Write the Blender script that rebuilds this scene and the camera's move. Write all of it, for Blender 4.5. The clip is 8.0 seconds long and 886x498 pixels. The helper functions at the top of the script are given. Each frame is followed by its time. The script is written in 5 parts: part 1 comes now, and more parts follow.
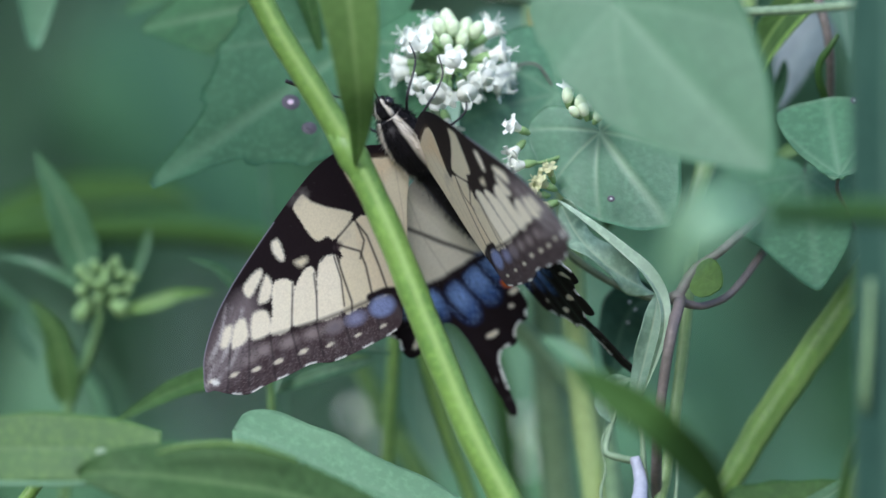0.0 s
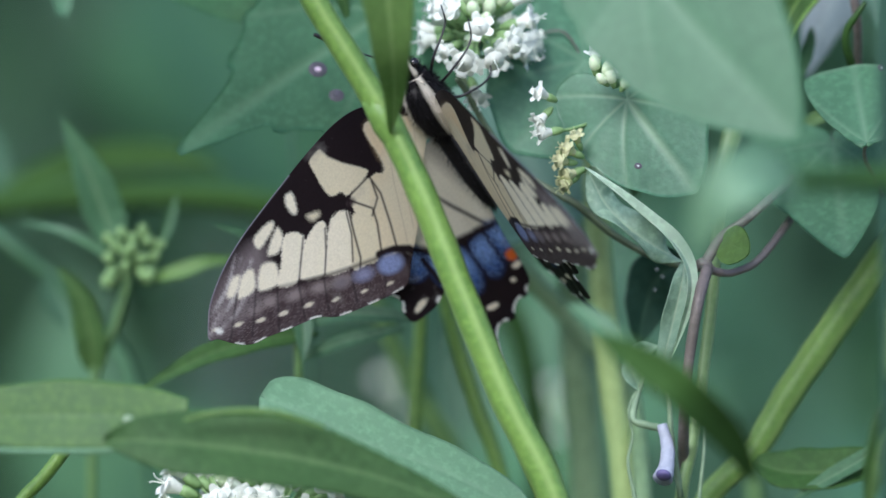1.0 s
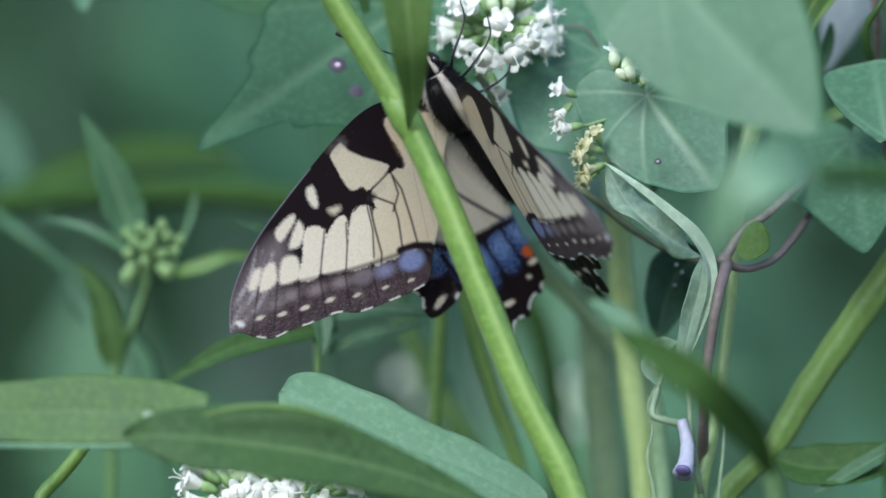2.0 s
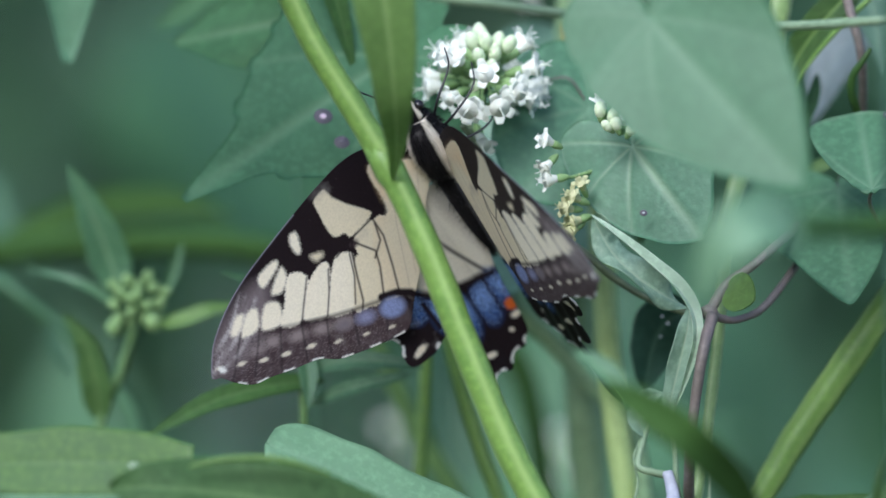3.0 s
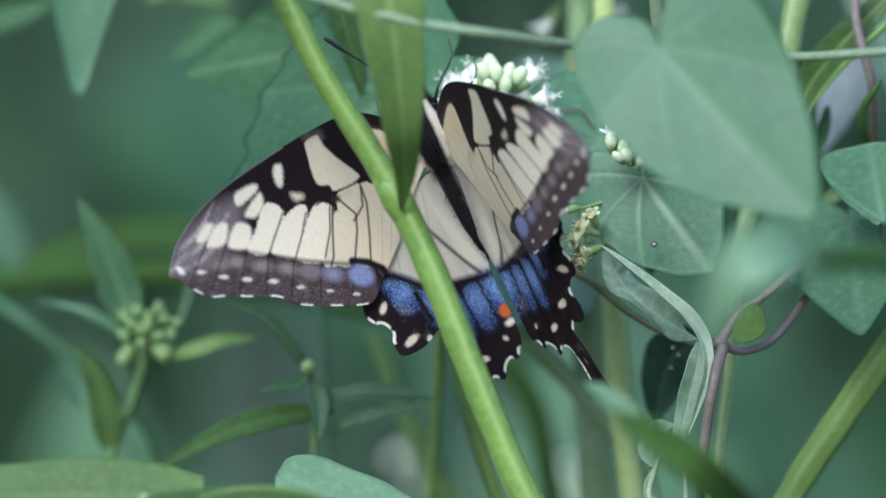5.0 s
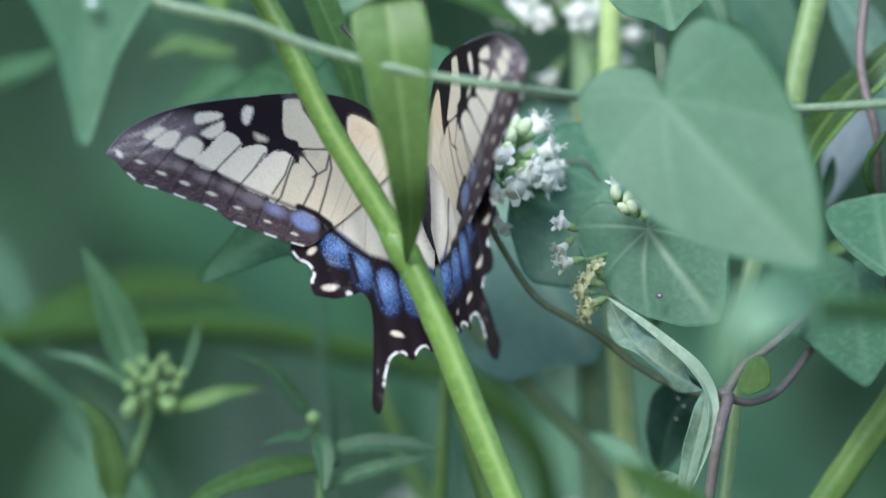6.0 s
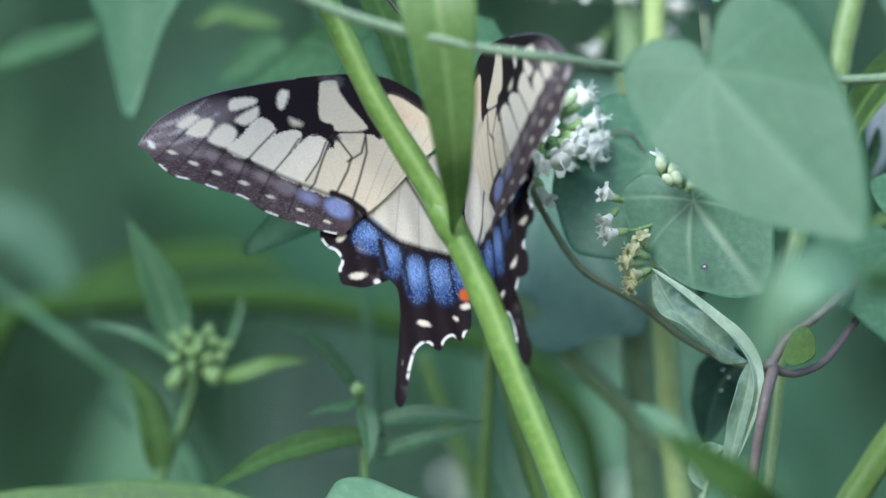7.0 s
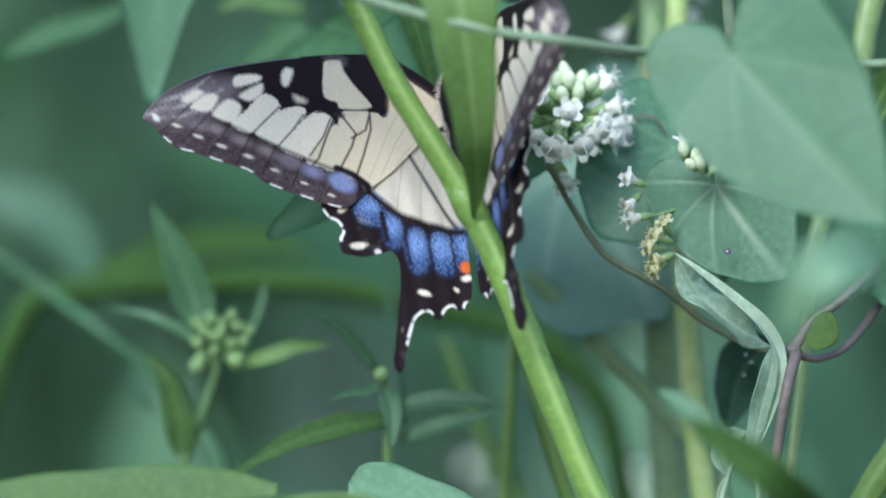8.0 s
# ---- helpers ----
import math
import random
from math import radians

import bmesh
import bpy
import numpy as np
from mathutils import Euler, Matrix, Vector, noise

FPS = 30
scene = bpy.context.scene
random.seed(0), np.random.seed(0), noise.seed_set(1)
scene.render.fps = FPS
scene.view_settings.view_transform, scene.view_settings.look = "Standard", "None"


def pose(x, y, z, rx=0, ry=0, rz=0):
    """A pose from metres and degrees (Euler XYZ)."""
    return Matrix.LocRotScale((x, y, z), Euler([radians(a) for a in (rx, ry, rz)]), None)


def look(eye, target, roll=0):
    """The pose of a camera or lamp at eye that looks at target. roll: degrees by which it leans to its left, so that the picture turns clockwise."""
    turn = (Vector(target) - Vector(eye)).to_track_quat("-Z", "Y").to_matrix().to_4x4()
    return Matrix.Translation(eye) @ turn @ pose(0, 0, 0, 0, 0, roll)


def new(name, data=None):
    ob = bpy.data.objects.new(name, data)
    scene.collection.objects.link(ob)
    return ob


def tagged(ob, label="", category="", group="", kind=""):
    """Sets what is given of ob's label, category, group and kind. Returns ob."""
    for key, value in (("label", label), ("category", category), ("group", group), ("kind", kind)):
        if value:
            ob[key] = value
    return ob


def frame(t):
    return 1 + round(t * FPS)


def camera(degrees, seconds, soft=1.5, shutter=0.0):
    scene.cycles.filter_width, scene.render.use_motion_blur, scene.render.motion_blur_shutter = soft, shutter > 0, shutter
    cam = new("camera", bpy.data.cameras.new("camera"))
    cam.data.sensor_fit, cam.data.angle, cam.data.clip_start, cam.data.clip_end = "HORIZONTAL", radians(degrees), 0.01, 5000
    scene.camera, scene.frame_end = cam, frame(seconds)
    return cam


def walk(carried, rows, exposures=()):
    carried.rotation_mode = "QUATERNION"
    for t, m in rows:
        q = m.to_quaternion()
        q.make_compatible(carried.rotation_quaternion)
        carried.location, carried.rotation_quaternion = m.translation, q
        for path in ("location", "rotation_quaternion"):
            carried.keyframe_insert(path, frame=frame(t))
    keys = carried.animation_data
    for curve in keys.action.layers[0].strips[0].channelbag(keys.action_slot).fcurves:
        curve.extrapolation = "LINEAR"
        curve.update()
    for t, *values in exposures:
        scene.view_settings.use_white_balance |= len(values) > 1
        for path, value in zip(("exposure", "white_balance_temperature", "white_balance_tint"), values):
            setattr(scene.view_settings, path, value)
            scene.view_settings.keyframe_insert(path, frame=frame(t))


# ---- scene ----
HEIGHT = 0.6       # the height of the flower head over the ground
REACH = 2.0        # from the lens to the butterfly


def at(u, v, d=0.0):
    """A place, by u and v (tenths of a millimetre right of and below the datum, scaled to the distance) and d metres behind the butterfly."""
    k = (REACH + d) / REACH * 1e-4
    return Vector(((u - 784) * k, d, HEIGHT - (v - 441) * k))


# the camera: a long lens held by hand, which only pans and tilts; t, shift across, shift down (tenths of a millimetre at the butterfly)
EYE = (0.0, -REACH, HEIGHT)
AIM = [(0.0, -122.5, -235), (0.3, -121, -236), (0.5, -120, -237), (0.6, -121, -268), (0.7, -127, -291), (0.8, -106, -297), (0.9, -92, -297), (1.0, -74.5, -293),
       (1.2, -75, -292), (2.3, -32, -303), (2.4, -34, -297), (2.5, -19.5, -290), (2.6, 4, -256), (2.7, -17, -268), (2.8, -55, -250), (2.9, -69, -210),
       (3.0, -65, -210), (3.1, -60, -192), (3.2, -57, -191), (3.3, -32, -190), (3.4, -41, -190), (3.5, -49.5, -194), (3.7, -60, -220), (3.8, -62, -209),
       (3.9, -103, -195), (4.0, -99, -182), (4.1, -91, -185), (4.2, -57.5, -190), (5.3, -46, -146), (5.4, -68, -143), (5.5, -64, -115), (5.6, -80, -70),
       (5.7, -63, -53), (5.8, -36, -55), (5.9, -41, -69), (6.0, -37, -64), (6.1, -20, -16), (6.2, 3, -13), (6.3, -5, -5), (6.4, -1, 0), (6.5, 0, 0),
       (6.6, 27, 7), (6.7, 72, -62), (6.8, 62, -95), (6.9, 45, -84), (7.0, 42.5, -115), (7.1, 45.5, -106), (7.2, 52, -112), (7.3, 49, -96), (7.4, 58, -72),
       (7.5, 83, -85.5), (7.6, 80, -85), (7.7, 91, -80), (7.8, 71, -86), (7.9, 88, -112), (8.0, 83, -142)]
cam = camera(4.49, 8.0, soft=1.5, shutter=0.25)
cam.data.dof.use_dof = True
cam.data.dof.focus_distance = REACH - 0.008
cam.data.dof.aperture_fstop = 7.6
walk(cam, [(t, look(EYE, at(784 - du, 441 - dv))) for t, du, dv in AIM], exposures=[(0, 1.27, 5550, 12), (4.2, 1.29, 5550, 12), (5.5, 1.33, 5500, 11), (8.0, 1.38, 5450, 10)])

# ---- light: a bright hazy sky over a shaded thicket ----
world = bpy.data.worlds.new("world")
scene.world = world
world.use_nodes = True
wt = world.node_tree
sky = wt.nodes.new("ShaderNodeTexSky")
sky.sky_type, sky.sun_disc = "NISHITA", False
sky.sun_elevation, sky.sun_rotation = radians(38), radians(200)
sky.air_density, sky.dust_density = 1.0, 2.5
wt.links.new(sky.outputs[0], wt.nodes["Background"].inputs[0])
wt.nodes["Background"].inputs[1].default_value = 0.12
sun = new("sun", bpy.data.lights.new("sun", "SUN"))
sun.data.energy, sun.data.angle, sun.data.color = 1.2, radians(25), (1.0, 0.96, 0.9)
sun.matrix_world = look((-0.7, -1.9, 1.6), (0, 0, 0.0))


# ---- materials ----
def shader(name):
    m = bpy.data.materials.new(name)
    m.use_nodes = True
    nt = m.node_tree
    return m, nt, nt.nodes["Principled BSDF"]


def node(nt, kind, **inputs):
    n = nt.nodes.new(kind)
    for k, v in inputs.items():
        n.inputs[k.replace("_", " ")].default_value = v
    return n


def mix(nt, fac, a, b, mode="MIX"):
    n = nt.nodes.new("ShaderNodeMix")
    n.data_type, n.blend_type = "RGBA", mode
    for sock, val in ((n.inputs[0], fac), (n.inputs[6], a), (n.inputs[7], b)):
        if hasattr(val, "is_output"):
            nt.links.new(val, sock)
        elif isinstance(val, tuple):
            sock.default_value = (*val, 1)
        else:
            sock.default_value = val
    return n.outputs[2]


def ramp(nt, value, lo, hi):
    n = nt.nodes.new("ShaderNodeMapRange")
    n.inputs[1].default_value, n.inputs[2].default_value = lo, hi
    nt.links.new(value, n.inputs[0])
    return n.outputs[0]


def noise_at(nt, scale, detail=3.0, rough=0.55):
    co = nt.nodes.new("ShaderNodeTexCoord")
    n = node(nt, "ShaderNodeTexNoise", Scale=scale, Detail=detail, Roughness=rough)
    nt.links.new(co.outputs["Object"], n.inputs["Vector"])
    return n.outputs[0]


def plant_matter(name, col, dark, vein=None, rough=0.42, glow=0.3, see=None, blotch=None, bump=0.25, gloss=0.4):
    """Leaf or stalk: two scales of green, paler veins from the mesh's own "vein" layer, light that comes through."""
    m, nt, p = shader(name)
    base = mix(nt, ramp(nt, noise_at(nt, 90, 4), 0.35, 0.68), col, dark)
    base = mix(nt, ramp(nt, noise_at(nt, 700, 2), 0.45, 0.8), base, tuple(c * 1.25 for c in col))
    info = nt.nodes.new("ShaderNodeObjectInfo")
    base = mix(nt, ramp(nt, info.outputs["Random"], 0.0, 2.5), base, dark)
    if blotch:
        base = mix(nt, ramp(nt, noise_at(nt, 160, 5, 0.7), 0.66, 0.74), base, blotch)
    if vein:
        a = nt.nodes.new("ShaderNodeAttribute")
        a.attribute_name = "vein"
        base = mix(nt, a.outputs["Fac"], base, vein)
    nt.links.new(base, p.inputs["Base Color"])
    p.inputs["Roughness"].default_value = rough
    p.inputs["Specular IOR Level"].default_value = gloss
    b = node(nt, "ShaderNodeBump", Strength=bump, Distance=0.0004)
    nt.links.new(noise_at(nt, 900, 3), b.inputs["Height"])
    nt.links.new(b.outputs[0], p.inputs["Normal"])
    if glow:
        tr = nt.nodes.new("ShaderNodeBsdfTranslucent")
        nt.links.new(mix(nt, 1.0, base, see or (1.0, 1.35, 0.5), "MULTIPLY"), tr.inputs[0])
        ms = node(nt, "ShaderNodeMixShader", Fac=glow)
        nt.links.new(p.outputs[0], ms.inputs[1])
        nt.links.new(tr.outputs[0], ms.inputs[2])
        nt.links.new(ms.outputs[0], nt.nodes["Material Output"].inputs[0])
    return m


LEAF_BLUE = plant_matter("leaf_blue_green", (0.078, 0.182, 0.092), (0.060, 0.147, 0.073), (0.20, 0.33, 0.20), 0.5)
LEAF_MID = plant_matter("leaf_mid_green", (0.085, 0.19, 0.09), (0.055, 0.135, 0.065), (0.17, 0.28, 0.15), 0.48)
LEAF_ROUND = plant_matter("leaf_round", (0.088, 0.205, 0.115), (0.066, 0.165, 0.092), (0.23, 0.35, 0.22), 0.42)
LEAF_YELLOW = plant_matter("leaf_yellow_green", (0.15, 0.27, 0.065), (0.10, 0.20, 0.05), (0.24, 0.36, 0.14), 0.4)
LEAF_DARK = plant_matter("leaf_dark_green", (0.055, 0.125, 0.03), (0.036, 0.09, 0.025), (0.10, 0.18, 0.06), 0.6, gloss=0.2)
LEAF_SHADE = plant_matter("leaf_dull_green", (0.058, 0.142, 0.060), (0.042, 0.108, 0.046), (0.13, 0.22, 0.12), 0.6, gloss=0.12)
LEAF_BACK = plant_matter("leaf_background", (0.068, 0.155, 0.086), (0.05, 0.12, 0.066), (0.09, 0.17, 0.10), 0.5)
LEAF_OLIVE = plant_matter("leaf_olive", (0.066, 0.130, 0.042), (0.034, 0.080, 0.025), (0.17, 0.27, 0.11), 0.55, blotch=(0.09, 0.085, 0.035), gloss=0.15)
LEAF_LOW = plant_matter("leaf_low_yellow_green", (0.092, 0.178, 0.050), (0.056, 0.122, 0.036), (0.16, 0.26, 0.09), 0.5, gloss=0.2)
LEAF_DEEP = plant_matter("leaf_deep_green", (0.042, 0.095, 0.020), (0.028, 0.070, 0.016), (0.16, 0.26, 0.07), 0.45, gloss=0.3)
LEAF_SOFT = plant_matter("leaf_soft_green", (0.16, 0.29, 0.17), (0.13, 0.25, 0.14), (0.22, 0.34, 0.22), 0.5)
LEAF_BROAD = plant_matter("leaf_broad", (0.092, 0.170, 0.043), (0.060, 0.124, 0.042), (0.18, 0.28, 0.12), 0.45, gloss=0.3)
LEAF_TOOTHED = plant_matter("leaf_toothed", (0.072, 0.178, 0.088), (0.052, 0.135, 0.066), (0.15, 0.27, 0.15), 0.55, gloss=0.15)
LEAF_SERE = plant_matter("leaf_yellowing", (0.24, 0.22, 0.06), (0.14, 0.13, 0.04), (0.28, 0.24, 0.10), 0.6, blotch=(0.12, 0.06, 0.03))
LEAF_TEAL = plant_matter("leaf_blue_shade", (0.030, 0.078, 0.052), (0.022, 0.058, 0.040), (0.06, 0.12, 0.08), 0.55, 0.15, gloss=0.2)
# the grey sheen of the sky is put into the base colour
LEAF_GREY = plant_matter("leaf_painted_sheen", (0.20, 0.25, 0.26), (0.15, 0.20, 0.21), (0.26, 0.32, 0.32), 0.45)
CANE = plant_matter("cane_dark", (0.036, 0.082, 0.017), (0.024, 0.058, 0.013), None, 0.7, 0.0, gloss=0.1)
LEAF_PALE = plant_matter("leaf_pale", (0.16, 0.28, 0.19), (0.12, 0.22, 0.15), (0.30, 0.42, 0.30), 0.5)
LEAF_DRY = plant_matter("leaf_withering", (0.30, 0.42, 0.31), (0.13, 0.24, 0.17), (0.34, 0.44, 0.32), 0.5, blotch=(0.05, 0.08, 0.055), bump=0.7)
LEAF_RIM = plant_matter("leaf_withered_rim", (0.44, 0.55, 0.44), (0.30, 0.42, 0.31), (0.44, 0.52, 0.42), 0.5, blotch=(0.16, 0.18, 0.10), bump=0.6)
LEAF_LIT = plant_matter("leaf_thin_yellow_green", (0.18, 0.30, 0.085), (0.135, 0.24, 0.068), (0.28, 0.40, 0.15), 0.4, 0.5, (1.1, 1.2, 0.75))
STALK = plant_matter("stalk_green", (0.155, 0.265, 0.055), (0.105, 0.205, 0.043), (0.26, 0.38, 0.11), 0.36, 0.12, bump=0.35)
STALK_PALE = plant_matter("stalk_pale", (0.215, 0.30, 0.185), (0.165, 0.245, 0.14), (0.30, 0.40, 0.25), 0.45, 0.12)
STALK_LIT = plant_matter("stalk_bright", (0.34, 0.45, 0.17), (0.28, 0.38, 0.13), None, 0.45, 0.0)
STALK_RIBBED = plant_matter("stalk_ribbed", (0.22, 0.32, 0.12), (0.15, 0.25, 0.085), (0.32, 0.42, 0.22), 0.45, 0.1, bump=0.4)
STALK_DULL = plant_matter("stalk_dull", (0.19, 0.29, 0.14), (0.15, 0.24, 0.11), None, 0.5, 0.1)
STALK_BACK = plant_matter("stalk_background", (0.10, 0.19, 0.05), (0.07, 0.14, 0.045), None, 0.5, 0.1)
VINE = plant_matter("vine_purplish", (0.16, 0.13, 0.12), (0.10, 0.095, 0.075), None, 0.5, 0.0, bump=0.4)
TWIG_GREEN = plant_matter("twig_green", (0.13, 0.17, 0.09), (0.09, 0.12, 0.07), None, 0.5, 0.0)
PETAL = plant_matter("petal_white", (0.84, 0.86, 0.78), (0.75, 0.79, 0.70), None, 0.55, 0.3, (1.0, 1.0, 0.95))
BUD = plant_matter("bud_pale_green", (0.70, 0.76, 0.58), (0.56, 0.66, 0.42), None, 0.45, 0.25)
CALYX = plant_matter("calyx_green", (0.26, 0.40, 0.16), (0.18, 0.30, 0.11), None, 0.5, 0.15)
WILTED = plant_matter("petal_wilted", (0.60, 0.60, 0.36), (0.46, 0.47, 0.24), None, 0.55, 0.2)
LILAC = plant_matter("petal_lilac", (0.44, 0.46, 0.53), (0.34, 0.37, 0.45), None, 0.5, 0.25, (1, 1, 1))
PURPLE = plant_matter("petal_purple", (0.13, 0.11, 0.24), (0.08, 0.07, 0.17), None, 0.5, 0.1, (1, 1, 1))
SPOT_PINK = plant_matter("leaf_spot_pink", (0.75, 0.60, 0.66), (0.55, 0.42, 0.50), None, 0.5, 0.0)
SPOT_PURPLE = plant_matter("leaf_spot_purple", (0.075, 0.06, 0.085), (0.05, 0.05, 0.055), None, 0.5, 0.0)
DROPPING = plant_matter("leaf_spot_white", (0.55, 0.57, 0.56), (0.40, 0.43, 0.42), None, 0.6, 0.0)
SOIL = plant_matter("soil", (0.06, 0.055, 0.03), (0.03, 0.04, 0.018), None, 0.9, 0.0)
CHITIN = plant_matter("chitin_black", (0.012, 0.011, 0.012), (0.02, 0.018, 0.018), None, 0.35, 0.0)
EYE_DARK = plant_matter("eye_dark", (0.01, 0.009, 0.01), (0.015, 0.012, 0.012), None, 0.15, 0.0)


def scale_matter(name, glow):
    """Butterfly scales: colours of the pattern laid on the mesh, fine speckle and a little sheen."""
    m, nt, p = shader(name)
    a = nt.nodes.new("ShaderNodeAttribute")
    a.attribute_name = "pattern"
    base = mix(nt, ramp(nt, noise_at(nt, 2600, 2), 0.3, 0.75), a.outputs["Color"], (0.55, 0.55, 0.55), "MULTIPLY")
    base = mix(nt, 0.72, base, a.outputs["Color"])
    base = mix(nt, ramp(nt, noise_at(nt, 140, 3), 0.62, 0.95), base, (0.3, 0.28, 0.26))
    nt.links.new(base, p.inputs["Base Color"])
    p.inputs["Roughness"].default_value = 0.5
    p.inputs["Specular IOR Level"].default_value = 0.22
    nt.links.new(mix(nt, 0.85, (1.0, 1.0, 1.0), a.outputs["Color"]), p.inputs["Specular Tint"])
    b = node(nt, "ShaderNodeBump", Strength=0.35, Distance=0.0002)
    nt.links.new(noise_at(nt, 2200, 2), b.inputs["Height"])
    nt.links.new(b.outputs[0], p.inputs["Normal"])
    if glow:
        tr = nt.nodes.new("ShaderNodeBsdfTranslucent")
        nt.links.new(base, tr.inputs[0])
        ms = node(nt, "ShaderNodeMixShader", Fac=glow)
        nt.links.new(p.outputs[0], ms.inputs[1])
        nt.links.new(tr.outputs[0], ms.inputs[2])
        nt.links.new(ms.outputs[0], nt.nodes["Material Output"].inputs[0])
    return m


WING = scale_matter("wing_scales", 0.40)
FUR = scale_matter("body_scales", 0.0)


# ---- mesh builders ----
def thing(name, place, label, category, group="", kind=""):
    ob = new(name)
    ob.location = place
    ob.empty_display_size = 0.01
    return tagged(ob, label, category, group, kind)


def mesh_ob(name, verts, faces, mats, parent=None, label="", layers=None, smooth=True, face_mats=None):
    """One mesh object; verts are world places, kept relative to the parent's place."""
    me = bpy.data.meshes.new(name)
    v = np.asarray(verts, float)
    if parent is not None:
        o = Vector((0, 0, 0))
        q = parent
        while q is not None:
            o += q.location
            q = q.parent
        v = v - np.array(o)
    me.from_pydata(v.tolist(), [], faces)
    for m in (mats if isinstance(mats, (list, tuple)) else [mats]):
        me.materials.append(m)
    if smooth:
        me.polygons.foreach_set("use_smooth", [True] * len(me.polygons))
    if face_mats is not None:
        me.polygons.foreach_set("material_index", face_mats)
    for key, vals in (layers or {}).items():
        vals = np.asarray(vals, float)
        if vals.ndim == 1:
            me.attributes.new(key, "FLOAT", "POINT").data.foreach_set("value", vals)
        else:
            me.attributes.new(key, "FLOAT_COLOR", "POINT").data.foreach_set("color", np.c_[vals, np.ones(len(vals))].ravel())
    ob = new(name, me)
    ob.parent = parent
    return tagged(ob, label)


def spline(pts, n):
    """n places along a smooth line through pts, however unevenly they lie."""
    p = np.array([list(q) for q in pts], float)
    ln = np.linalg.norm(np.diff(p, axis=0), axis=1) + 1e-12
    slope = np.empty_like(p)
    slope[0], slope[-1] = (p[1] - p[0]) / ln[0], (p[-1] - p[-2]) / ln[-1]
    for i in range(1, len(p) - 1):
        slope[i] = (p[i + 1] - p[i - 1]) / (ln[i - 1] + ln[i])
    out = []
    for s in np.linspace(0, len(p) - 1 - 1e-9, n):
        i = int(s)
        t = s - i
        a, b, m0, m1 = p[i], p[i + 1], slope[i] * ln[i], slope[i + 1] * ln[i]
        out.append((2 * t ** 3 - 3 * t * t + 1) * a + (t ** 3 - 2 * t * t + t) * m0 + (3 * t * t - 2 * t ** 3) * b + (t ** 3 - t * t) * m1)
    return np.array(out)


def tube(pts, radii, sides=10, n=24, ridges=0.0, seed=0):
    """Verts, faces and vein layer of a round stalk along pts (world), radii in metres, ends closed."""
    line = spline(pts, n)
    r = np.interp(np.linspace(0, 1, n), np.linspace(0, 1, len(radii)), radii)
    tan = np.gradient(line, axis=0)
    tan /= np.linalg.norm(tan, axis=1)[:, None] + 1e-12
    side = np.cross(tan, (0.13, 1.0, 0.21))
    side /= np.linalg.norm(side, axis=1)[:, None] + 1e-12
    up = np.cross(side, tan)
    verts, faces, vein = [], [], []
    for i in range(n):
        for k in range(sides):
            a = 2 * math.pi * k / sides
            q = r[i] * (1 + ridges * (k % 2) + 0.03 * math.sin(i * 1.7 + seed))
            verts.append(line[i] + q * (math.cos(a) * side[i] + math.sin(a) * up[i]))
            vein.append(0.8 * (k % 4 == 1) * (ridges > 0))
    for i in range(n - 1):
        for k in range(sides):
            k2 = (k + 1) % sides
            faces.append((i * sides + k, i * sides + k2, (i + 1) * sides + k2, (i + 1) * sides + k))
    faces.append(tuple(range(sides - 1, -1, -1)))
    faces.append(tuple(range((n - 1) * sides, n * sides)))
    return verts, faces, vein


def stalk(name, pts, radii, mat, parent=None, label="", sides=10, n=24, ridges=0.0):
    v, f, w = tube(pts, radii, sides, n, ridges, len(name))
    return mesh_ob(name, v, f, mat, parent, label, {"vein": w})


def shell(top, normals, nu, nv, thick, vein):
    """A closed skin of thickness thick over a nu x nv sheet."""
    top = np.asarray(top)
    low = top - np.asarray(normals) * thick
    verts = np.vstack([top, low])
    m = nu * nv
    faces = []
    for i in range(nu - 1):
        for j in range(nv - 1):
            a, b, c, d = i * nv + j, i * nv + j + 1, (i + 1) * nv + j + 1, (i + 1) * nv + j
            faces.append((a, b, c, d))
            faces.append((m + d, m + c, m + b, m + a))
    for i in range(nu - 1):
        for j, flip in ((0, 1), (nv - 1, 0)):
            a, d = i * nv + j, (i + 1) * nv + j
            faces.append((a, d, m + d, m + a) if flip else (d, a, m + a, m + d))
    for j in range(nv - 1):
        for i, flip in ((0, 0), (nu - 1, 1)):
            a, b = i * nv + j, i * nv + j + 1
            faces.append((a, b, m + b, m + a)[::-1] if flip else (a, b, m + b, m + a)[::1])
    return verts, faces, np.r_[vein, vein]


SHAPES = {"lance": lambda s: (np.sin(math.pi * np.clip(s, 0, 1) ** 0.8)) ** 0.85,
          "ovate": lambda s: np.sin(math.pi * np.clip(s, 0, 1) ** 0.62) ** 0.75,
          "grass": lambda s: np.clip(s * 8 + 0.35, 0, 1) * np.clip((1 - s) * 2.2, 0, 1) ** 0.6,
          "strap": lambda s: np.clip(s * 6 + 0.25, 0, 1) * np.clip((1 - s) * 9 + 0.15, 0, 1),
          "cut": lambda s: (0.45 + 0.55 * np.sin(math.pi * 0.68 * s)) * (1 - 0.30 * np.clip((s - 0.70) / 0.30, 0, 1) ** 1.2),
          "blunt": lambda s: np.clip(1 - np.abs(2 * s - 1) ** 5, 0, 1) ** 0.5 * (0.72 + 0.28 * s),
          "wedge": lambda s: 0.03 + 0.97 * np.clip(s * 1.2, 0, 1) * np.clip((1 - s) * 14 + 0.55, 0, 1)}


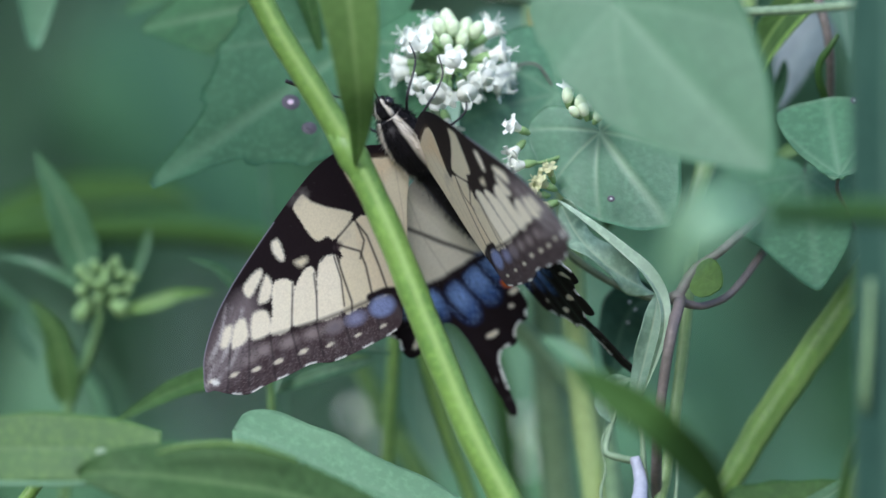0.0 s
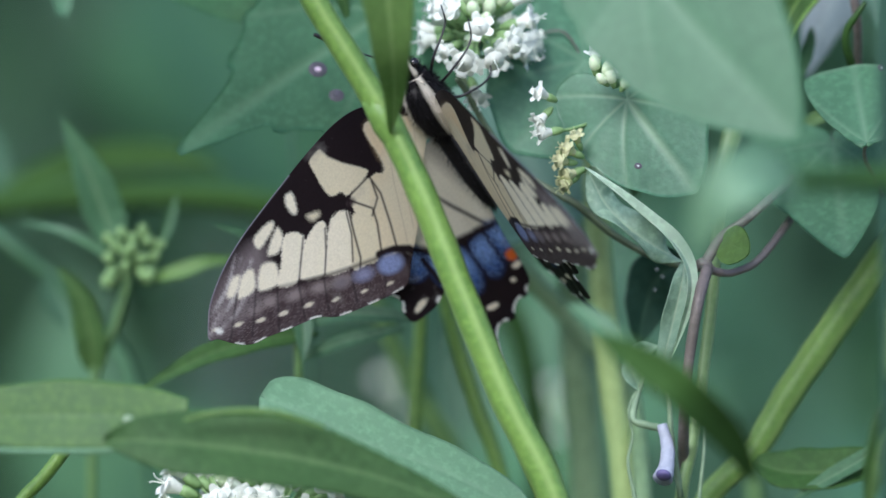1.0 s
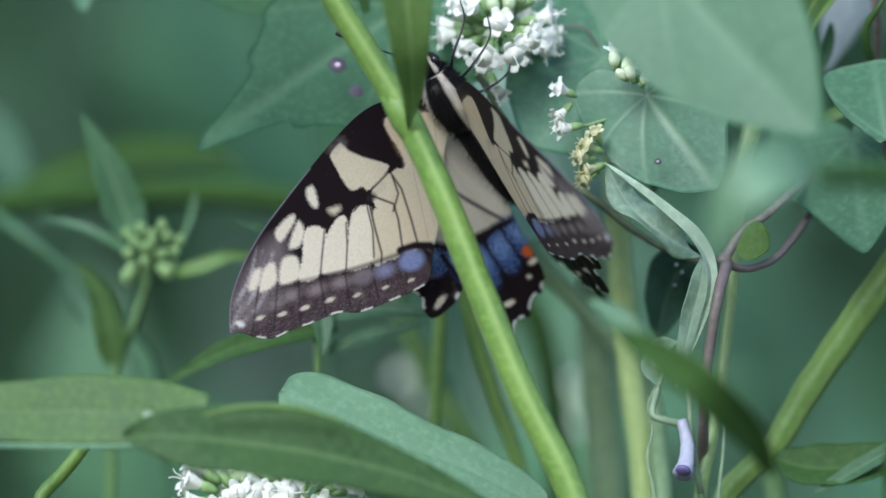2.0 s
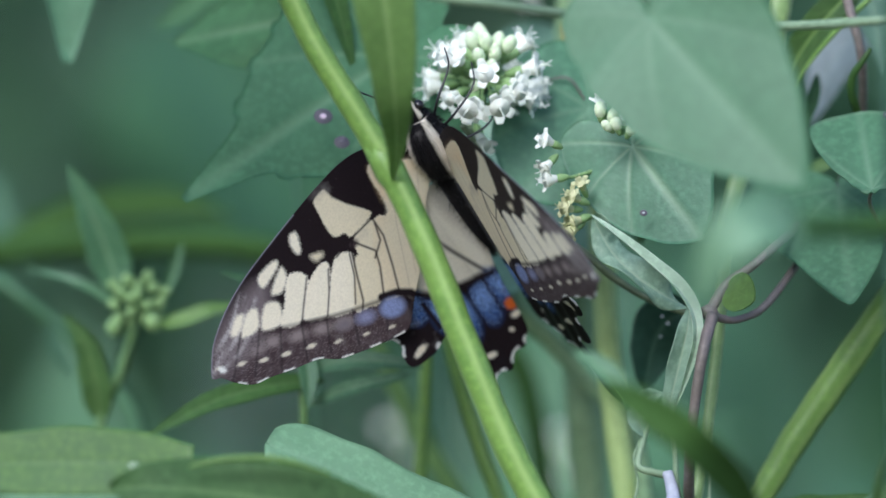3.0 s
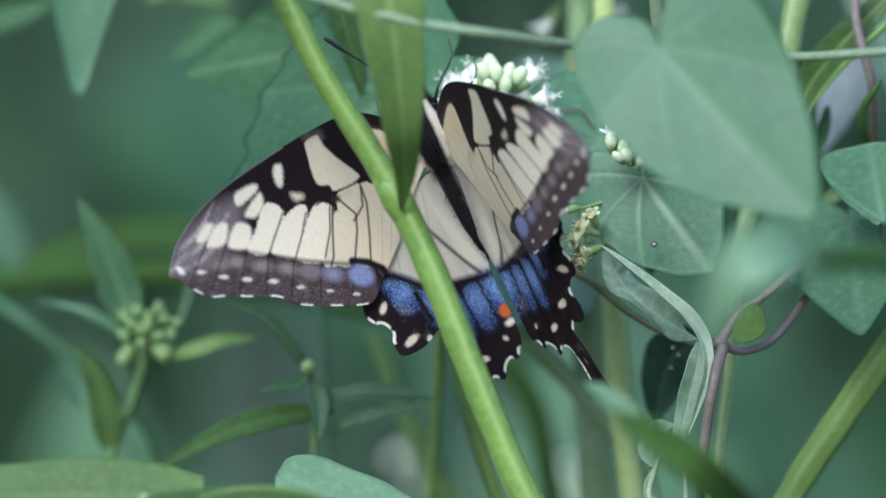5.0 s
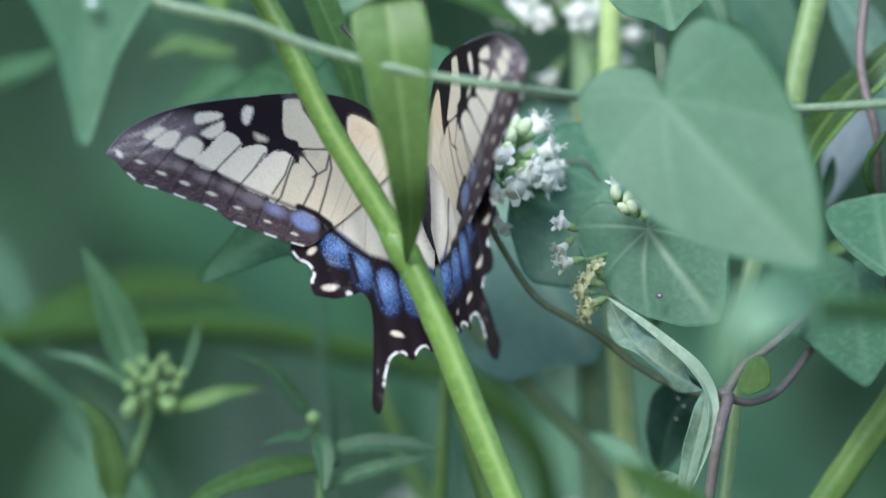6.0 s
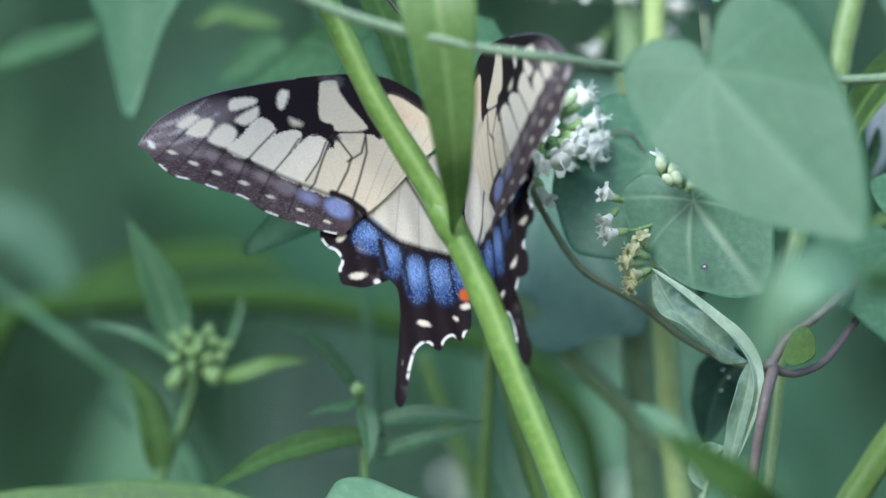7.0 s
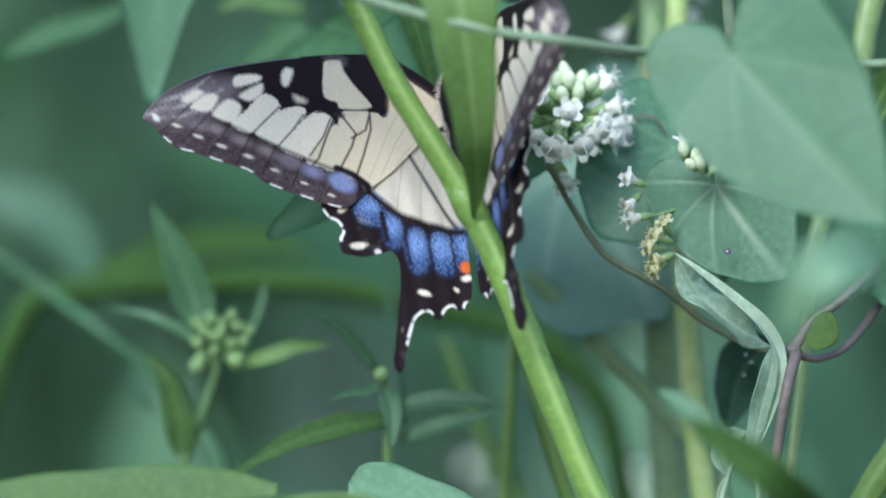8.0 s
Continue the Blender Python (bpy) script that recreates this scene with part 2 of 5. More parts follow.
def blade(name, pts, half, mat, parent=None, label="", shape="lance", facing=(0, -1, 0.25), fold=0.25, wave=0.0, teeth=0.0, ribs=7, nu=44, nv=15, thick=0.00022, droop=0.0, seed=1, veiny=1.0):
    """A leaf along the line pts (world), half its greatest half width in metres; fold: how far the two halves rise from the midrib."""
    rng = random.Random(seed)
    line = spline(pts, nu)
    s = np.linspace(0, 1, nu)
    tan = np.gradient(line, axis=0)
    tan /= np.linalg.norm(tan, axis=1)[:, None]
    f = np.array(facing, float)
    side = np.cross(tan, f)
    side /= np.linalg.norm(side, axis=1)[:, None] + 1e-9
    nor = np.cross(side, tan)
    w = SHAPES[shape](s) * half
    ph = rng.random() * 6
    top, nrm, vein = [], [], []
    for i in range(nu):
        for j in range(nv):
            x = 2 * j / (nv - 1) - 1
            ww = w[i] * (1 + teeth * (1 if i % 3 == 0 else -0.4) * (abs(x) > 0.92) + 0.035 * math.sin(s[i] * 23 + ph + x))
            h = fold * abs(x) * w[i] - droop * x * x * w[i] + wave * half * math.sin(s[i] * 11 + ph + 1.3 * (x > 0)) * abs(x) ** 1.5
            cell = (s[i] * ribs + abs(x) * 0.9) % 1.0
            rib = max(0.0, 1 - min(cell, 1 - cell) * 11) * (0.55 if 0 < s[i] < 0.97 else 0)
            mid = 1.0 if j == nv // 2 else 0.0
            h -= 0.03 * half * max(rib, mid)
            top.append(line[i] + side[i] * x * ww + nor[i] * h)
            nrm.append(nor[i])
            vein.append(veiny * max(mid * 0.9, rib * 0.45))
    v, fc, ve = shell(top, nrm, nu, nv, thick, vein)
    return mesh_ob(name, v, fc, mat, parent, label, {"vein": ve})


def heart(name, root, tip, width, mat, parent=None, label="", tilt=0.0, cup=0.12, lobe=0.46, notch=0.10, arch=0.08, wave=0.03, teeth=0.0, seed=1, nr=24, na=200, point=1.0, thick=0.00025, plump=1.0, radii=None, veiny=1.0, lop=None):
    """A heart-shaped leaf: petiole at root, drip point at tip; tilt turns it round its midrib (degrees); lop: the outline of a leaf with unlike halves, as (angle from the midrib, reach)."""
    rng = random.Random(seed)
    root, tip = np.array(root), np.array(tip)
    ln = np.linalg.norm(tip - root)
    y = (tip - root) / ln
    f = np.array((0, -1.0, 0))
    x = np.cross(y, f)
    x /= np.linalg.norm(x)
    n = np.cross(x, y)
    c, sn = math.cos(radians(tilt)), math.sin(radians(tilt))
    x, n = x * c + n * sn, n * c - x * sn
    ang = [0, 9, 22, 45, 75, 110, 140, 160, 172, 180]
    rad = [point, point * (0.62 + 0.21 * plump), 0.69 * plump, 0.53 * plump, 0.42 * plump, 0.38 * plump, lobe, lobe * 0.8, lobe * 0.5, notch]
    rad = radii or rad
    start, sweep = (lop[0][0], lop[-1][0] - lop[0][0]) if lop else (-180, 360)
    fine = np.interp(np.abs(np.linspace(-200, 200, 801)), ang + [188, 200], rad + [rad[-2], rad[-3]])
    grid = np.linspace(-200, 200, 801)
    if lop:
        grid = np.linspace(start, start + sweep, 801)
        fine = np.interp(grid, [q[0] for q in lop], [q[1] for q in lop])
    soft = np.convolve(np.pad(fine, 12, mode="edge"), np.hanning(27)[1:-1] / np.hanning(27).sum(), "valid")
    soft = np.where(np.abs(grid) < 7, fine * 0.75 + soft * 0.25, soft)
    veins = [0, 38, 84, 140]
    top, nrm, vein = [], [], []
    ph = rng.random() * 6
    for i in range(nr):
        q = i / (nr - 1)
        for k in range(na):
            a = start + sweep * k / (na - 1)
            r = np.interp(a, grid, soft) * ln * q
            r *= 1 + q ** 6 * (teeth * (1 if k % 9 < 3 else -0.3) + 0.008 * math.sin(k * 0.41 + ph) + 0.008 * math.sin(k * 0.16 + 2 * ph))
            px, py = r * math.sin(radians(a)) * width, r * math.cos(radians(a))
            h = cup * abs(px) - arch * (py / ln) ** 2 * ln + wave * ln * q * q * math.sin(radians(a) * 5 + ph)
            v = 0.0
            for b in veins:
                bow = b + (0 if b == 0 else (q - 0.4) * -9)
                off = abs(radians(abs(a) - bow)) * q * (24 if b else 20)
                v = max(v, veiny * (1 - off) * (1.0 if b == 0 else 0.8) * (1 - q * 0.6)) if off < 1 else v
            side_v = (q * 6 + abs(a) / 30.0) % 1.0
            v = max(v, 0.08 * veiny * max(0, 1 - min(side_v, 1 - side_v) * 12) * q)
            h -= 0.006 * ln * v
            top.append(root + x * px + y * py + n * h)
            nrm.append(n)
            vein.append(v)
    v, fc, ve = shell(top, nrm, nr, na, thick, vein)
    return mesh_ob(name, v, fc, mat, parent, label, {"vein": ve})


def lathe(profile, sides, axis=(0, 0, 1), origin=(0, 0, 0), squash=1.0):
    """Verts and faces of a turned shape; profile rows are (distance along the axis, radius)."""
    q = Vector((0, 0, 1)).rotation_difference(Vector(axis)).to_matrix()
    verts, faces = [], []
    for h, r in profile:
        for k in range(sides):
            a = 2 * math.pi * k / sides
            verts.append(list(Vector(origin) + q @ Vector((r * math.cos(a), r * squash * math.sin(a), h))))
    for i in range(len(profile) - 1):
        for k in range(sides):
            k2 = (k + 1) % sides
            faces.append((i * sides + k, i * sides + k2, (i + 1) * sides + k2, (i + 1) * sides + k))
    faces.append(tuple(range(sides - 1, -1, -1)))
    faces.append(tuple(range((len(profile) - 1) * sides, len(profile) * sides)))
    return verts, faces


def join(*pieces):
    verts, faces, mats = [], [], []
    for v, f, m in pieces:
        o = len(verts)
        verts += [list(p) for p in v]
        faces += [tuple(i + o for i in face) for face in f]
        mats += [m] * len(f)
    return verts, faces, mats


# ---- the butterfly ----
MM = 1e-4   # wing plans are drawn in tenths of a millimetre: outwards from the body, forwards to the head


def smooth_loop(pts, n):
    """n places round a smooth closed line through pts, evenly spaced."""
    p = np.array(pts, float)
    m = len(p)
    out = []
    for i in range(m):
        a, b, c, d = p[i - 1], p[i], p[(i + 1) % m], p[(i + 2) % m]
        for t in np.linspace(0, 1, 24, endpoint=False):
            out.append(b + 0.5 * t * ((c - a) + t * ((2 * a - 5 * b + 4 * c - d) + t * (3 * b - a - 3 * c + d))))
    out = np.array(out)
    seg = np.r_[0, np.cumsum(np.linalg.norm(np.diff(np.vstack([out, out[:1]]), axis=0), axis=1))]
    s = np.linspace(0, seg[-1], n, endpoint=False)
    closed = np.vstack([out, out[:1]])
    return np.c_[np.interp(s, seg, closed[:, 0]), np.interp(s, seg, closed[:, 1])]


def from_line(p, line, closed):
    """Distance of each of the places p from a line, and whether it lies inside it when closed."""
    line = np.array(line, float)
    best = np.full(len(p), 1e9)
    inside = np.zeros(len(p), bool)
    for i in range(len(line) - (0 if closed else 1)):
        a, b = line[i], line[(i + 1) % len(line)]
        ab = b - a
        t = np.clip(((p - a) @ ab) / (ab @ ab + 1e-9), 0, 1)
        best = np.minimum(best, np.linalg.norm(p - a - t[:, None] * ab, axis=1))
        if closed:
            cut = (a[1] > p[:, 1]) != (b[1] > p[:, 1])
            x = a[0] + (p[:, 1] - a[1]) / (b[1] - a[1] + 1e-12) * ab[0]
            inside ^= cut & (p[:, 0] < x)
    return best, inside


class Paint:
    """The colours of the scales, laid down in patches and lines."""

    def __init__(self, p, ground, rng):
        self.p, self.rng = p, rng
        self.col = np.tile(np.array(ground, float), (len(p), 1))
        self.rag = np.sin(p[:, 0] * 0.9 + 3 * np.sin(p[:, 1] * 0.31)) * np.sin(p[:, 1] * 0.83 + 2 * np.sin(p[:, 0] * 0.27)) * 1.6 + rng.normal(0, 0.28, len(p))

    def lay(self, a, rgb):
        a = np.clip(a, 0, 1)[:, None]
        self.col = self.col * (1 - a) + np.array(rgb) * a

    def patch(self, pts, rgb, soft=3.0, grow=0.0, strength=1.0, ragged=1.0, loop=True):
        line = smooth_loop(pts, 60) if loop and len(pts) > 3 else pts
        d, ins = from_line(self.p, line, True)
        sd = np.where(ins, d, -d) + grow + self.rag * ragged
        self.lay(strength * (sd / soft + 0.5), rgb)

    def line(self, pts, rgb, wide, soft=2.0, strength=1.0):
        d, _ = from_line(self.p, pts, False)
        self.lay(strength * ((wide - d) / soft + 0.5), rgb)

    def dot(self, c, rx, ry, turn, rgb, soft=2.5, strength=1.0):
        q = self.p - np.array(c)
        a = radians(turn)
        x, y = q[:, 0] * math.cos(a) + q[:, 1] * math.sin(a), q[:, 1] * math.cos(a) - q[:, 0] * math.sin(a)
        d = (1 - np.sqrt((x / rx) ** 2 + (y / ry) ** 2)) * min(rx, ry) + self.rag * 0.6
        self.lay(strength * (d / soft + 0.5), rgb)


CREAM, BUFF, PALE = (0.78, 0.71, 0.53), (0.79, 0.70, 0.51), (0.89, 0.83, 0.68)
BLACK, BROWN = (0.021, 0.015, 0.017), (0.078, 0.055, 0.058)
BLUE, VIOLET, ORANGE, FRINGE = (0.044, 0.110, 0.33), (0.32, 0.33, 0.50), (0.72, 0.17, 0.03), (0.85, 0.84, 0.80)

FORE_EDGE = [(-14, -22), (-14, 10), (18, 60), (58, 102), (104, 123), (162, 133), (216, 138), (295, 142), (372, 142), (437, 133), (493, 114), (524, 93), (545, 72),
             (534, 58), (523, 30), (504, 0), (474, -18), (438, -43), (394, -72), (370, -103), (338, -127), (301, -151), (264, -173), (240, -178), (195, -152), (140, -122), (60, -66)]
HIND_FRONT = [(-8, -8), (40, 0), (120, -30), (205, -85), (248, -122), (260, -148), (250, -168), (238, -174), (231, -186), (229, -198), (236, -212), (234, -238), (214, -246)]
# the tail, a narrow strap that ends in a spoon, and the scallops from it to the body
TAIL_SLIM = [(149, -352), (153, -392), (160, -426), (170, -450), (172, -466), (165, -476), (156, -468), (148, -446), (140, -418)]
TAIL_SPOON = [(149, -352), (153, -392), (163, -424), (180, -446), (185, -466), (168, -482), (148, -472), (138, -446), (135, -416)]
HIND_BACK = [(132, -396), (122, -374), (108, -361), (96, -360),
             (86, -369), (76, -372), (70, -364), (62, -353), (50, -347), (40, -353), (30, -352), (24, -341), (14, -330), (9, -300), (7, -254), (2, -200), (-12, -120)]
HIND_TORN = HIND_FRONT + [(186, -247), (171, -238), (158, -232), (144, -240), (136, -262), (140, -306)] + TAIL_SLIM + HIND_BACK      # one lobe is missing
HIND_WHOLE = HIND_FRONT + [(200, -258), (196, -272), (206, -296), (202, -316), (188, -324), (172, -320), (160, -326)] + TAIL_SPOON + HIND_BACK


def fan(edge, hub, n, rings):
    """A fine sheet over a wing plan, spread from hub to the edge."""
    rim = smooth_loop(edge, n)
    s = np.linspace(0.0, 1, rings + 1)[1:] ** 0.9
    p = np.vstack([np.array([hub], float)] + [np.array(hub) + (rim - np.array(hub)) * q for q in s])
    faces = [(0, 1 + k, 1 + (k + 1) % n) for k in range(n)]
    for i in range(rings - 1):
        a, b = 1 + i * n, 1 + (i + 1) * n
        faces += [(a + k, b + k, b + (k + 1) % n, a + (k + 1) % n) for k in range(n)]
    return p, faces, rim


def fore_pattern(p, rim):
    c = Paint(p, BLACK, np.random.RandomState(3))
    # brown dusted margin and hoary tip
    c.patch([(560, 70), (520, 110), (430, 122), (385, 60), (330, 0), (270, -75), (225, -150), (250, -185), (400, -80), (500, -10)], BROWN, 14, strength=0.9)
    for x, y in ((455, 38), (425, 22), (388, -10), (350, -40), (314, -68)):
        c.dot((x, y), 19, 11, 38, (0.30, 0.25, 0.245), 10, 0.85)
    c.patch([(548, 70), (500, 110), (430, 126), (370, 124), (352, 100), (372, 70), (400, 50), (440, 40), (490, 40)], (0.21, 0.175, 0.18), 26, strength=0.8)
    # pale scales brushed in streaks towards the tip
    comb = np.clip(0.35 + 0.5 * np.sin((p[:, 1] + 0.30 * p[:, 0]) * 0.31 + 2.5 * np.sin(p[:, 0] * 0.045)) + 0.35 * c.rag, 0, 1)
    for a, b in (((535, 78), (440, 112)), ((520, 66), (446, 88)), ((505, 92), (400, 124)), ((486, 60), (420, 76)), ((470, 84), (392, 100))):
        q = Paint(p, (0, 0, 0), np.random.RandomState(1))
        q.line([a, b], (1, 1, 1), 6, 10)
        c.lay(q.col[:, 0] * comb * 0.7, (0.55, 0.51, 0.50))
    # cream cells
    c.patch([(188, 122), (160, 120), (158, 96), (150, 64), (136, 30), (138, 14), (190, 21), (194, 36), (211, 46), (209, 70), (200, 95)], CREAM, 3)
    c.patch([(318, 73), (300, 45), (335, 24), (366, 3), (392, 27), (364, 43)], PALE, 3, 2.8)
    c.patch([(264, 36), (262, 20), (318, -27), (328, -33), (356, -3), (332, 19), (300, 34)], PALE, 3, 2.8)
    c.patch([(232, 20), (216, 4), (222, -10), (274, -61), (288, -66), (321, -36), (282, -6), (256, 12)], PALE, 3, 2.8)
    c.patch([(210, -12), (197, -42), (208, -68), (240, -100), (262, -88), (283, -73), (244, -36)], CREAM, 3, 2.8)
    c.patch([(186, 14), (145, 8), (160, -30), (190, -46), (206, -20)], CREAM, 3, 2)
    c.patch([(138, 4), (116, -14), (98, 20), (84, 68), (66, 72), (40, 48), (12, 10), (-4, -12), (0, -50), (60, -92), (140, -148), (182, -160), (200, -134), (237, -105), (206, -70), (190, -40)], BUFF, 3, 1)
    c.patch([(60, 30), (20, 10), (0, -40), (70, -100), (150, -150), (190, -140), (150, -40), (110, -16)], CREAM, 30)
    c.patch([(-30, -8), (-10, 30), (40, 90), (100, 118), (60, 78), (24, 36), (4, 4)], BLACK, 6, loop=False)
    c.patch([(96, 40), (84, 66), (66, 70), (40, 46), (14, 8), (30, -4), (70, 4), (104, 14)], (0.80, 0.58, 0.31), 22, 0, 0.28)
    for pts in ([(358, 121), (326, 120), (312, 112), (322, 102), (364, 100)], [(316, 98), (322, 76), (348, 66), (362, 82)], [(386, 78), (366, 57), (392, 30), (422, 52)],
                [(420, 96), (400, 86), (426, 60), (456, 76)], [(466, 96), (436, 109), (424, 98), (456, 84)], [(264, 121), (251, 114), (268, 86), (279, 86), (277, 105)]):
        c.patch(pts, PALE, 6, 0, 0.9)
    c.patch([(266, 66), (246, 52), (250, 42), (268, 48)], CREAM, 6, 0, 0.6)
    c.patch([(80, 114), (158, 124), (160, 96), (150, 66), (136, 34), (124, 10), (114, 4), (104, 24), (93, 50), (78, 84)], BLACK, 6, loop=False)
    c.dot((196, 8), 10, 8, 20, BROWN, 5, 0.6)
    for k in range(3):
        blot = np.sin(p[:, 0] * (0.071 + 0.05 * k) + 4 * np.sin(p[:, 1] * 0.043 + k)) * np.sin(p[:, 1] * (0.083 + 0.04 * k) + 3 * np.sin(p[:, 0] * 0.037 + 2 * k))
        dark = (c.col.max(axis=1) < 0.12) & (p[:, 0] > 200) & (p[:, 1] < 0.62 * p[:, 0] - 205)
        c.lay(dark * np.clip(blot * 0.5 + c.rag * 0.06, 0, 0.5), (0.12, 0.095, 0.10))
    # single pale and dark scales dusted over the brown
    dust = np.random.RandomState(8).rand(len(p))
    brown = (c.col.max(axis=1) < 0.26) & (p[:, 0] > 250) & (p[:, 1] < 0.62 * p[:, 0] - 190)
    c.lay(brown * (dust > 0.88) * 0.30, (0.38, 0.33, 0.33))
    c.lay(brown * (dust < 0.14) * 0.45, BLACK)
    # veins
    for pts in ([(300, 44), (332, 22), (364, 0)], [(262, 20), (292, -8), (326, -34)], [(216, 4), (240, -30), (276, -64)]):
        c.line(pts, BLACK, 1.5, 3.0, 0.9)
    for pts in ([(140, 9), (192, 18), (236, 21)], [(140, 9), (150, -30), (180, -80), (208, -122)], [(196, 14), (214, -2), (238, -36), (262, -72), (285, -90)], [(196, 14), (180, -34), (196, -60), (236, -106)],
                [(190, -42), (160, -30), (144, -2)]):
        c.line(pts, BLACK, 1.9, 3.4, 0.88)
    for pts in ([(40, 10), (110, -60), (160, -124)], [(60, 30), (120, -40), (186, -130)], [(20, -10), (80, -70), (130, -110)]):
        c.line(pts, (0.34, 0.28, 0.19), 0.8, 2.4, 0.4)
    rim_d, _ = from_line(p, rim[::3], True)
    c.lay((p[:, 1] > 0) * np.clip((320 - p[:, 0]) / 60, 0, 1) * np.clip((11 - rim_d + c.rag) / 5 + 0.5, 0, 1), BLACK)
    # dark veins run on through the brown margin
    for a, b in (((330, -34), (370, -82)), ((366, 0), (410, -56)), ((398, 26), (452, -26)), ((424, 58), (492, 8)), ((288, -66), (326, -118)), ((452, 82), (524, 36)), ((240, -104), (272, -150))):
        c.line([a, b], (0.022, 0.018, 0.02), 1.6, 4, 0.75)
    # black edge under the cells, lunules of blue, spots and fringe
    c.line([(236, -98), (212, -116), (194, -140), (190, -160)], BLACK, 7, 5)
    c.line([(424, 46), (392, 22), (366, -2), (330, -34)], BLACK, 2.0, 9, 0.7)
    c.line([(366, -2), (330, -34), (288, -67), (240, -102)], BLACK, 3.0, 8, 0.85)
    c.dot((282, -96), 19, 12, 40, VIOLET, 12, 0.9)
    c.dot((236, -128), 25, 18, 45, (0.31, 0.37, 0.62), 10)
    c.dot((318, -70), 17, 11, 40, (0.22, 0.19, 0.21), 11, 0.85)
    blue = c.col[:, 2] > 1.25 * c.col[:, 0]
    c.lay(blue * np.clip(0.12 + 0.13 * c.rag, 0, 0.7), BLACK)
    for (x, y), r in zip(((524, 74), (491, 44), (460, 14), (425, -14), (385, -44), (347, -81), (304, -117), (263, -150)), (6, 8, 8, 8.5, 8.5, 7, 6, 6)):
        c.dot((x, y), r * 1.1, r * 0.5, 34, (0.74, 0.68, 0.55), 2.5)
    d, _ = from_line(p, rim[::3], True)
    near = np.zeros(len(p))
    for x, y in ((522, 16), (488, -9), (444, -38), (396, -70), (355, -114), (308, -146), (264, -172)):
        near = np.maximum(near, np.clip((13 - np.hypot(p[:, 0] - x, p[:, 1] - y) + c.rag) / 3, 0, 1))
    c.lay(near * np.clip((4.2 - d + 0.5 * c.rag) / 1.5, 0, 1), FRINGE)
    c.patch([(528, 66), (520, 58), (515, 66), (522, 76)], FRINGE, 3, 0, 0.7)
    c.lay((p[:, 0] > 230) * (p[:, 1] > 70) * np.clip((3.0 - d) / 2, 0, 1) * 0.6, (0.30, 0.30, 0.34))
    return c.col


def hind_pattern(p, rim, whole):
    c = Paint(p, BLACK, np.random.RandomState(5))
    c.patch([(-20, 10), (60, 5), (150, -40), (212, -78), (178, -106), (148, -138), (130, -158), (100, -172), (55, -186), (14, -196), (-8, -190), (-14, -100)], (0.74, 0.70, 0.58), 9, ragged=3.2, loop=False)
    c.patch([(-20, 10), (30, 5), (26, -60), (2, -150), (-14, -190), (-14, -100)], (0.50, 0.47, 0.40), 20)
    c.line([(86, -40), (67, -83), (50, -126), (20, -190)], BLACK, 3.2, 6, 0.9)
    for pts in ([(60, 0), (100, -60), (125, -158)], [(40, -10), (70, -90), (84, -176)], [(90, 0), (140, -60), (160, -120)]):
        c.line(pts, (0.3, 0.26, 0.2), 0.9, 2.4, 0.45)
    for (x, y), rx, ry, turn in (((173, -152), 26, 34, -12), ((136, -196), 17, 33, 6), ((97, -236), 21, 42, 6), ((50, -240), 25, 42, 2), ((14, -236), 15, 40, -6), ((196, -118), 12, 22, -28)):
        c.dot((x, y), rx * 1.06, ry, turn, BLUE, 16)
        c.dot((x - 2, y + ry * 0.3), rx * 0.82, ry * 0.6, turn, (0.27, 0.43, 0.82), 16, 0.85)
    c.line([(153, -160), (149, -215)], BLACK, 5, 6, 0.95)
    for a, b in (((116, -178), (114, -262)), ((74, -190), (74, -275)), ((32, -196), (32, -270))):
        c.line([a, b], BLACK, 3.4, 8, 0.92)
    # black scales scattered over the blue, thickest towards the margin
    blue = c.col[:, 2] > 1.7 * c.col[:, 0] + 0.02
    c.lay(blue * np.clip(0.20 + 0.30 * c.rag + 0.12 * np.sin(p[:, 0] * 0.41 + 2 * np.sin(p[:, 1] * 0.2)), 0, 0.85), BLACK)
    c.line([(200, -100), (176, -112), (148, -142), (128, -162), (98, -176), (52, -190), (12, -200)], BLACK, 7, 11, 0.95)
    # random light blue scales, a sky glint painted into the pattern colour
    spark = np.random.RandomState(6).rand(len(p))
    blue = c.col[:, 2] > 1.7 * c.col[:, 0] + 0.05
    c.lay(blue * (spark > 0.80) * 0.55, (0.40, 0.58, 0.92))
    c.lay(blue * (spark < 0.16) * 0.6, BLACK)
    for (x, y), rx, ry, turn in (((204, -226), 16, 7, -8), ((98, -322), 12, 6, 20), ((38, -312), 6, 4, 40), ((222, -152), 11, 6, -40)):
        c.dot((x, y), rx, ry, turn, (0.78, 0.72, 0.58), 3)
    if whole:
        c.dot((158, -284), 15, 7, 15, (0.78, 0.72, 0.58), 3)
    if not whole:
        c.dot((14, -270), 10, 12, 0, ORANGE, 6)
        c.dot((16, -292), 9, 6, 0, PALE, 4)
    d, _ = from_line(p, rim[::3], True)
    near = np.zeros(len(p))
    for x, y, r in ((240, -180, 16), (255, -160, 10), (171, -240, 8 - 8 * whole), (198, -268, 10 * whole), (160, -326, 12 * whole), (116, -366, 17), (132, -396, 18), (139, -420, 8), (94, -360, 8), (56, -350, 14), (66, -358, 8), (24, -344, 9), (231, -205, 13)):
        near = np.maximum(near, np.clip((r - np.hypot(p[:, 0] - x, p[:, 1] - y)) / 3, 0, 1))
    c.lay(near * np.clip((6.0 - d) / 1.5, 0, 1), FRINGE)
    return c.col


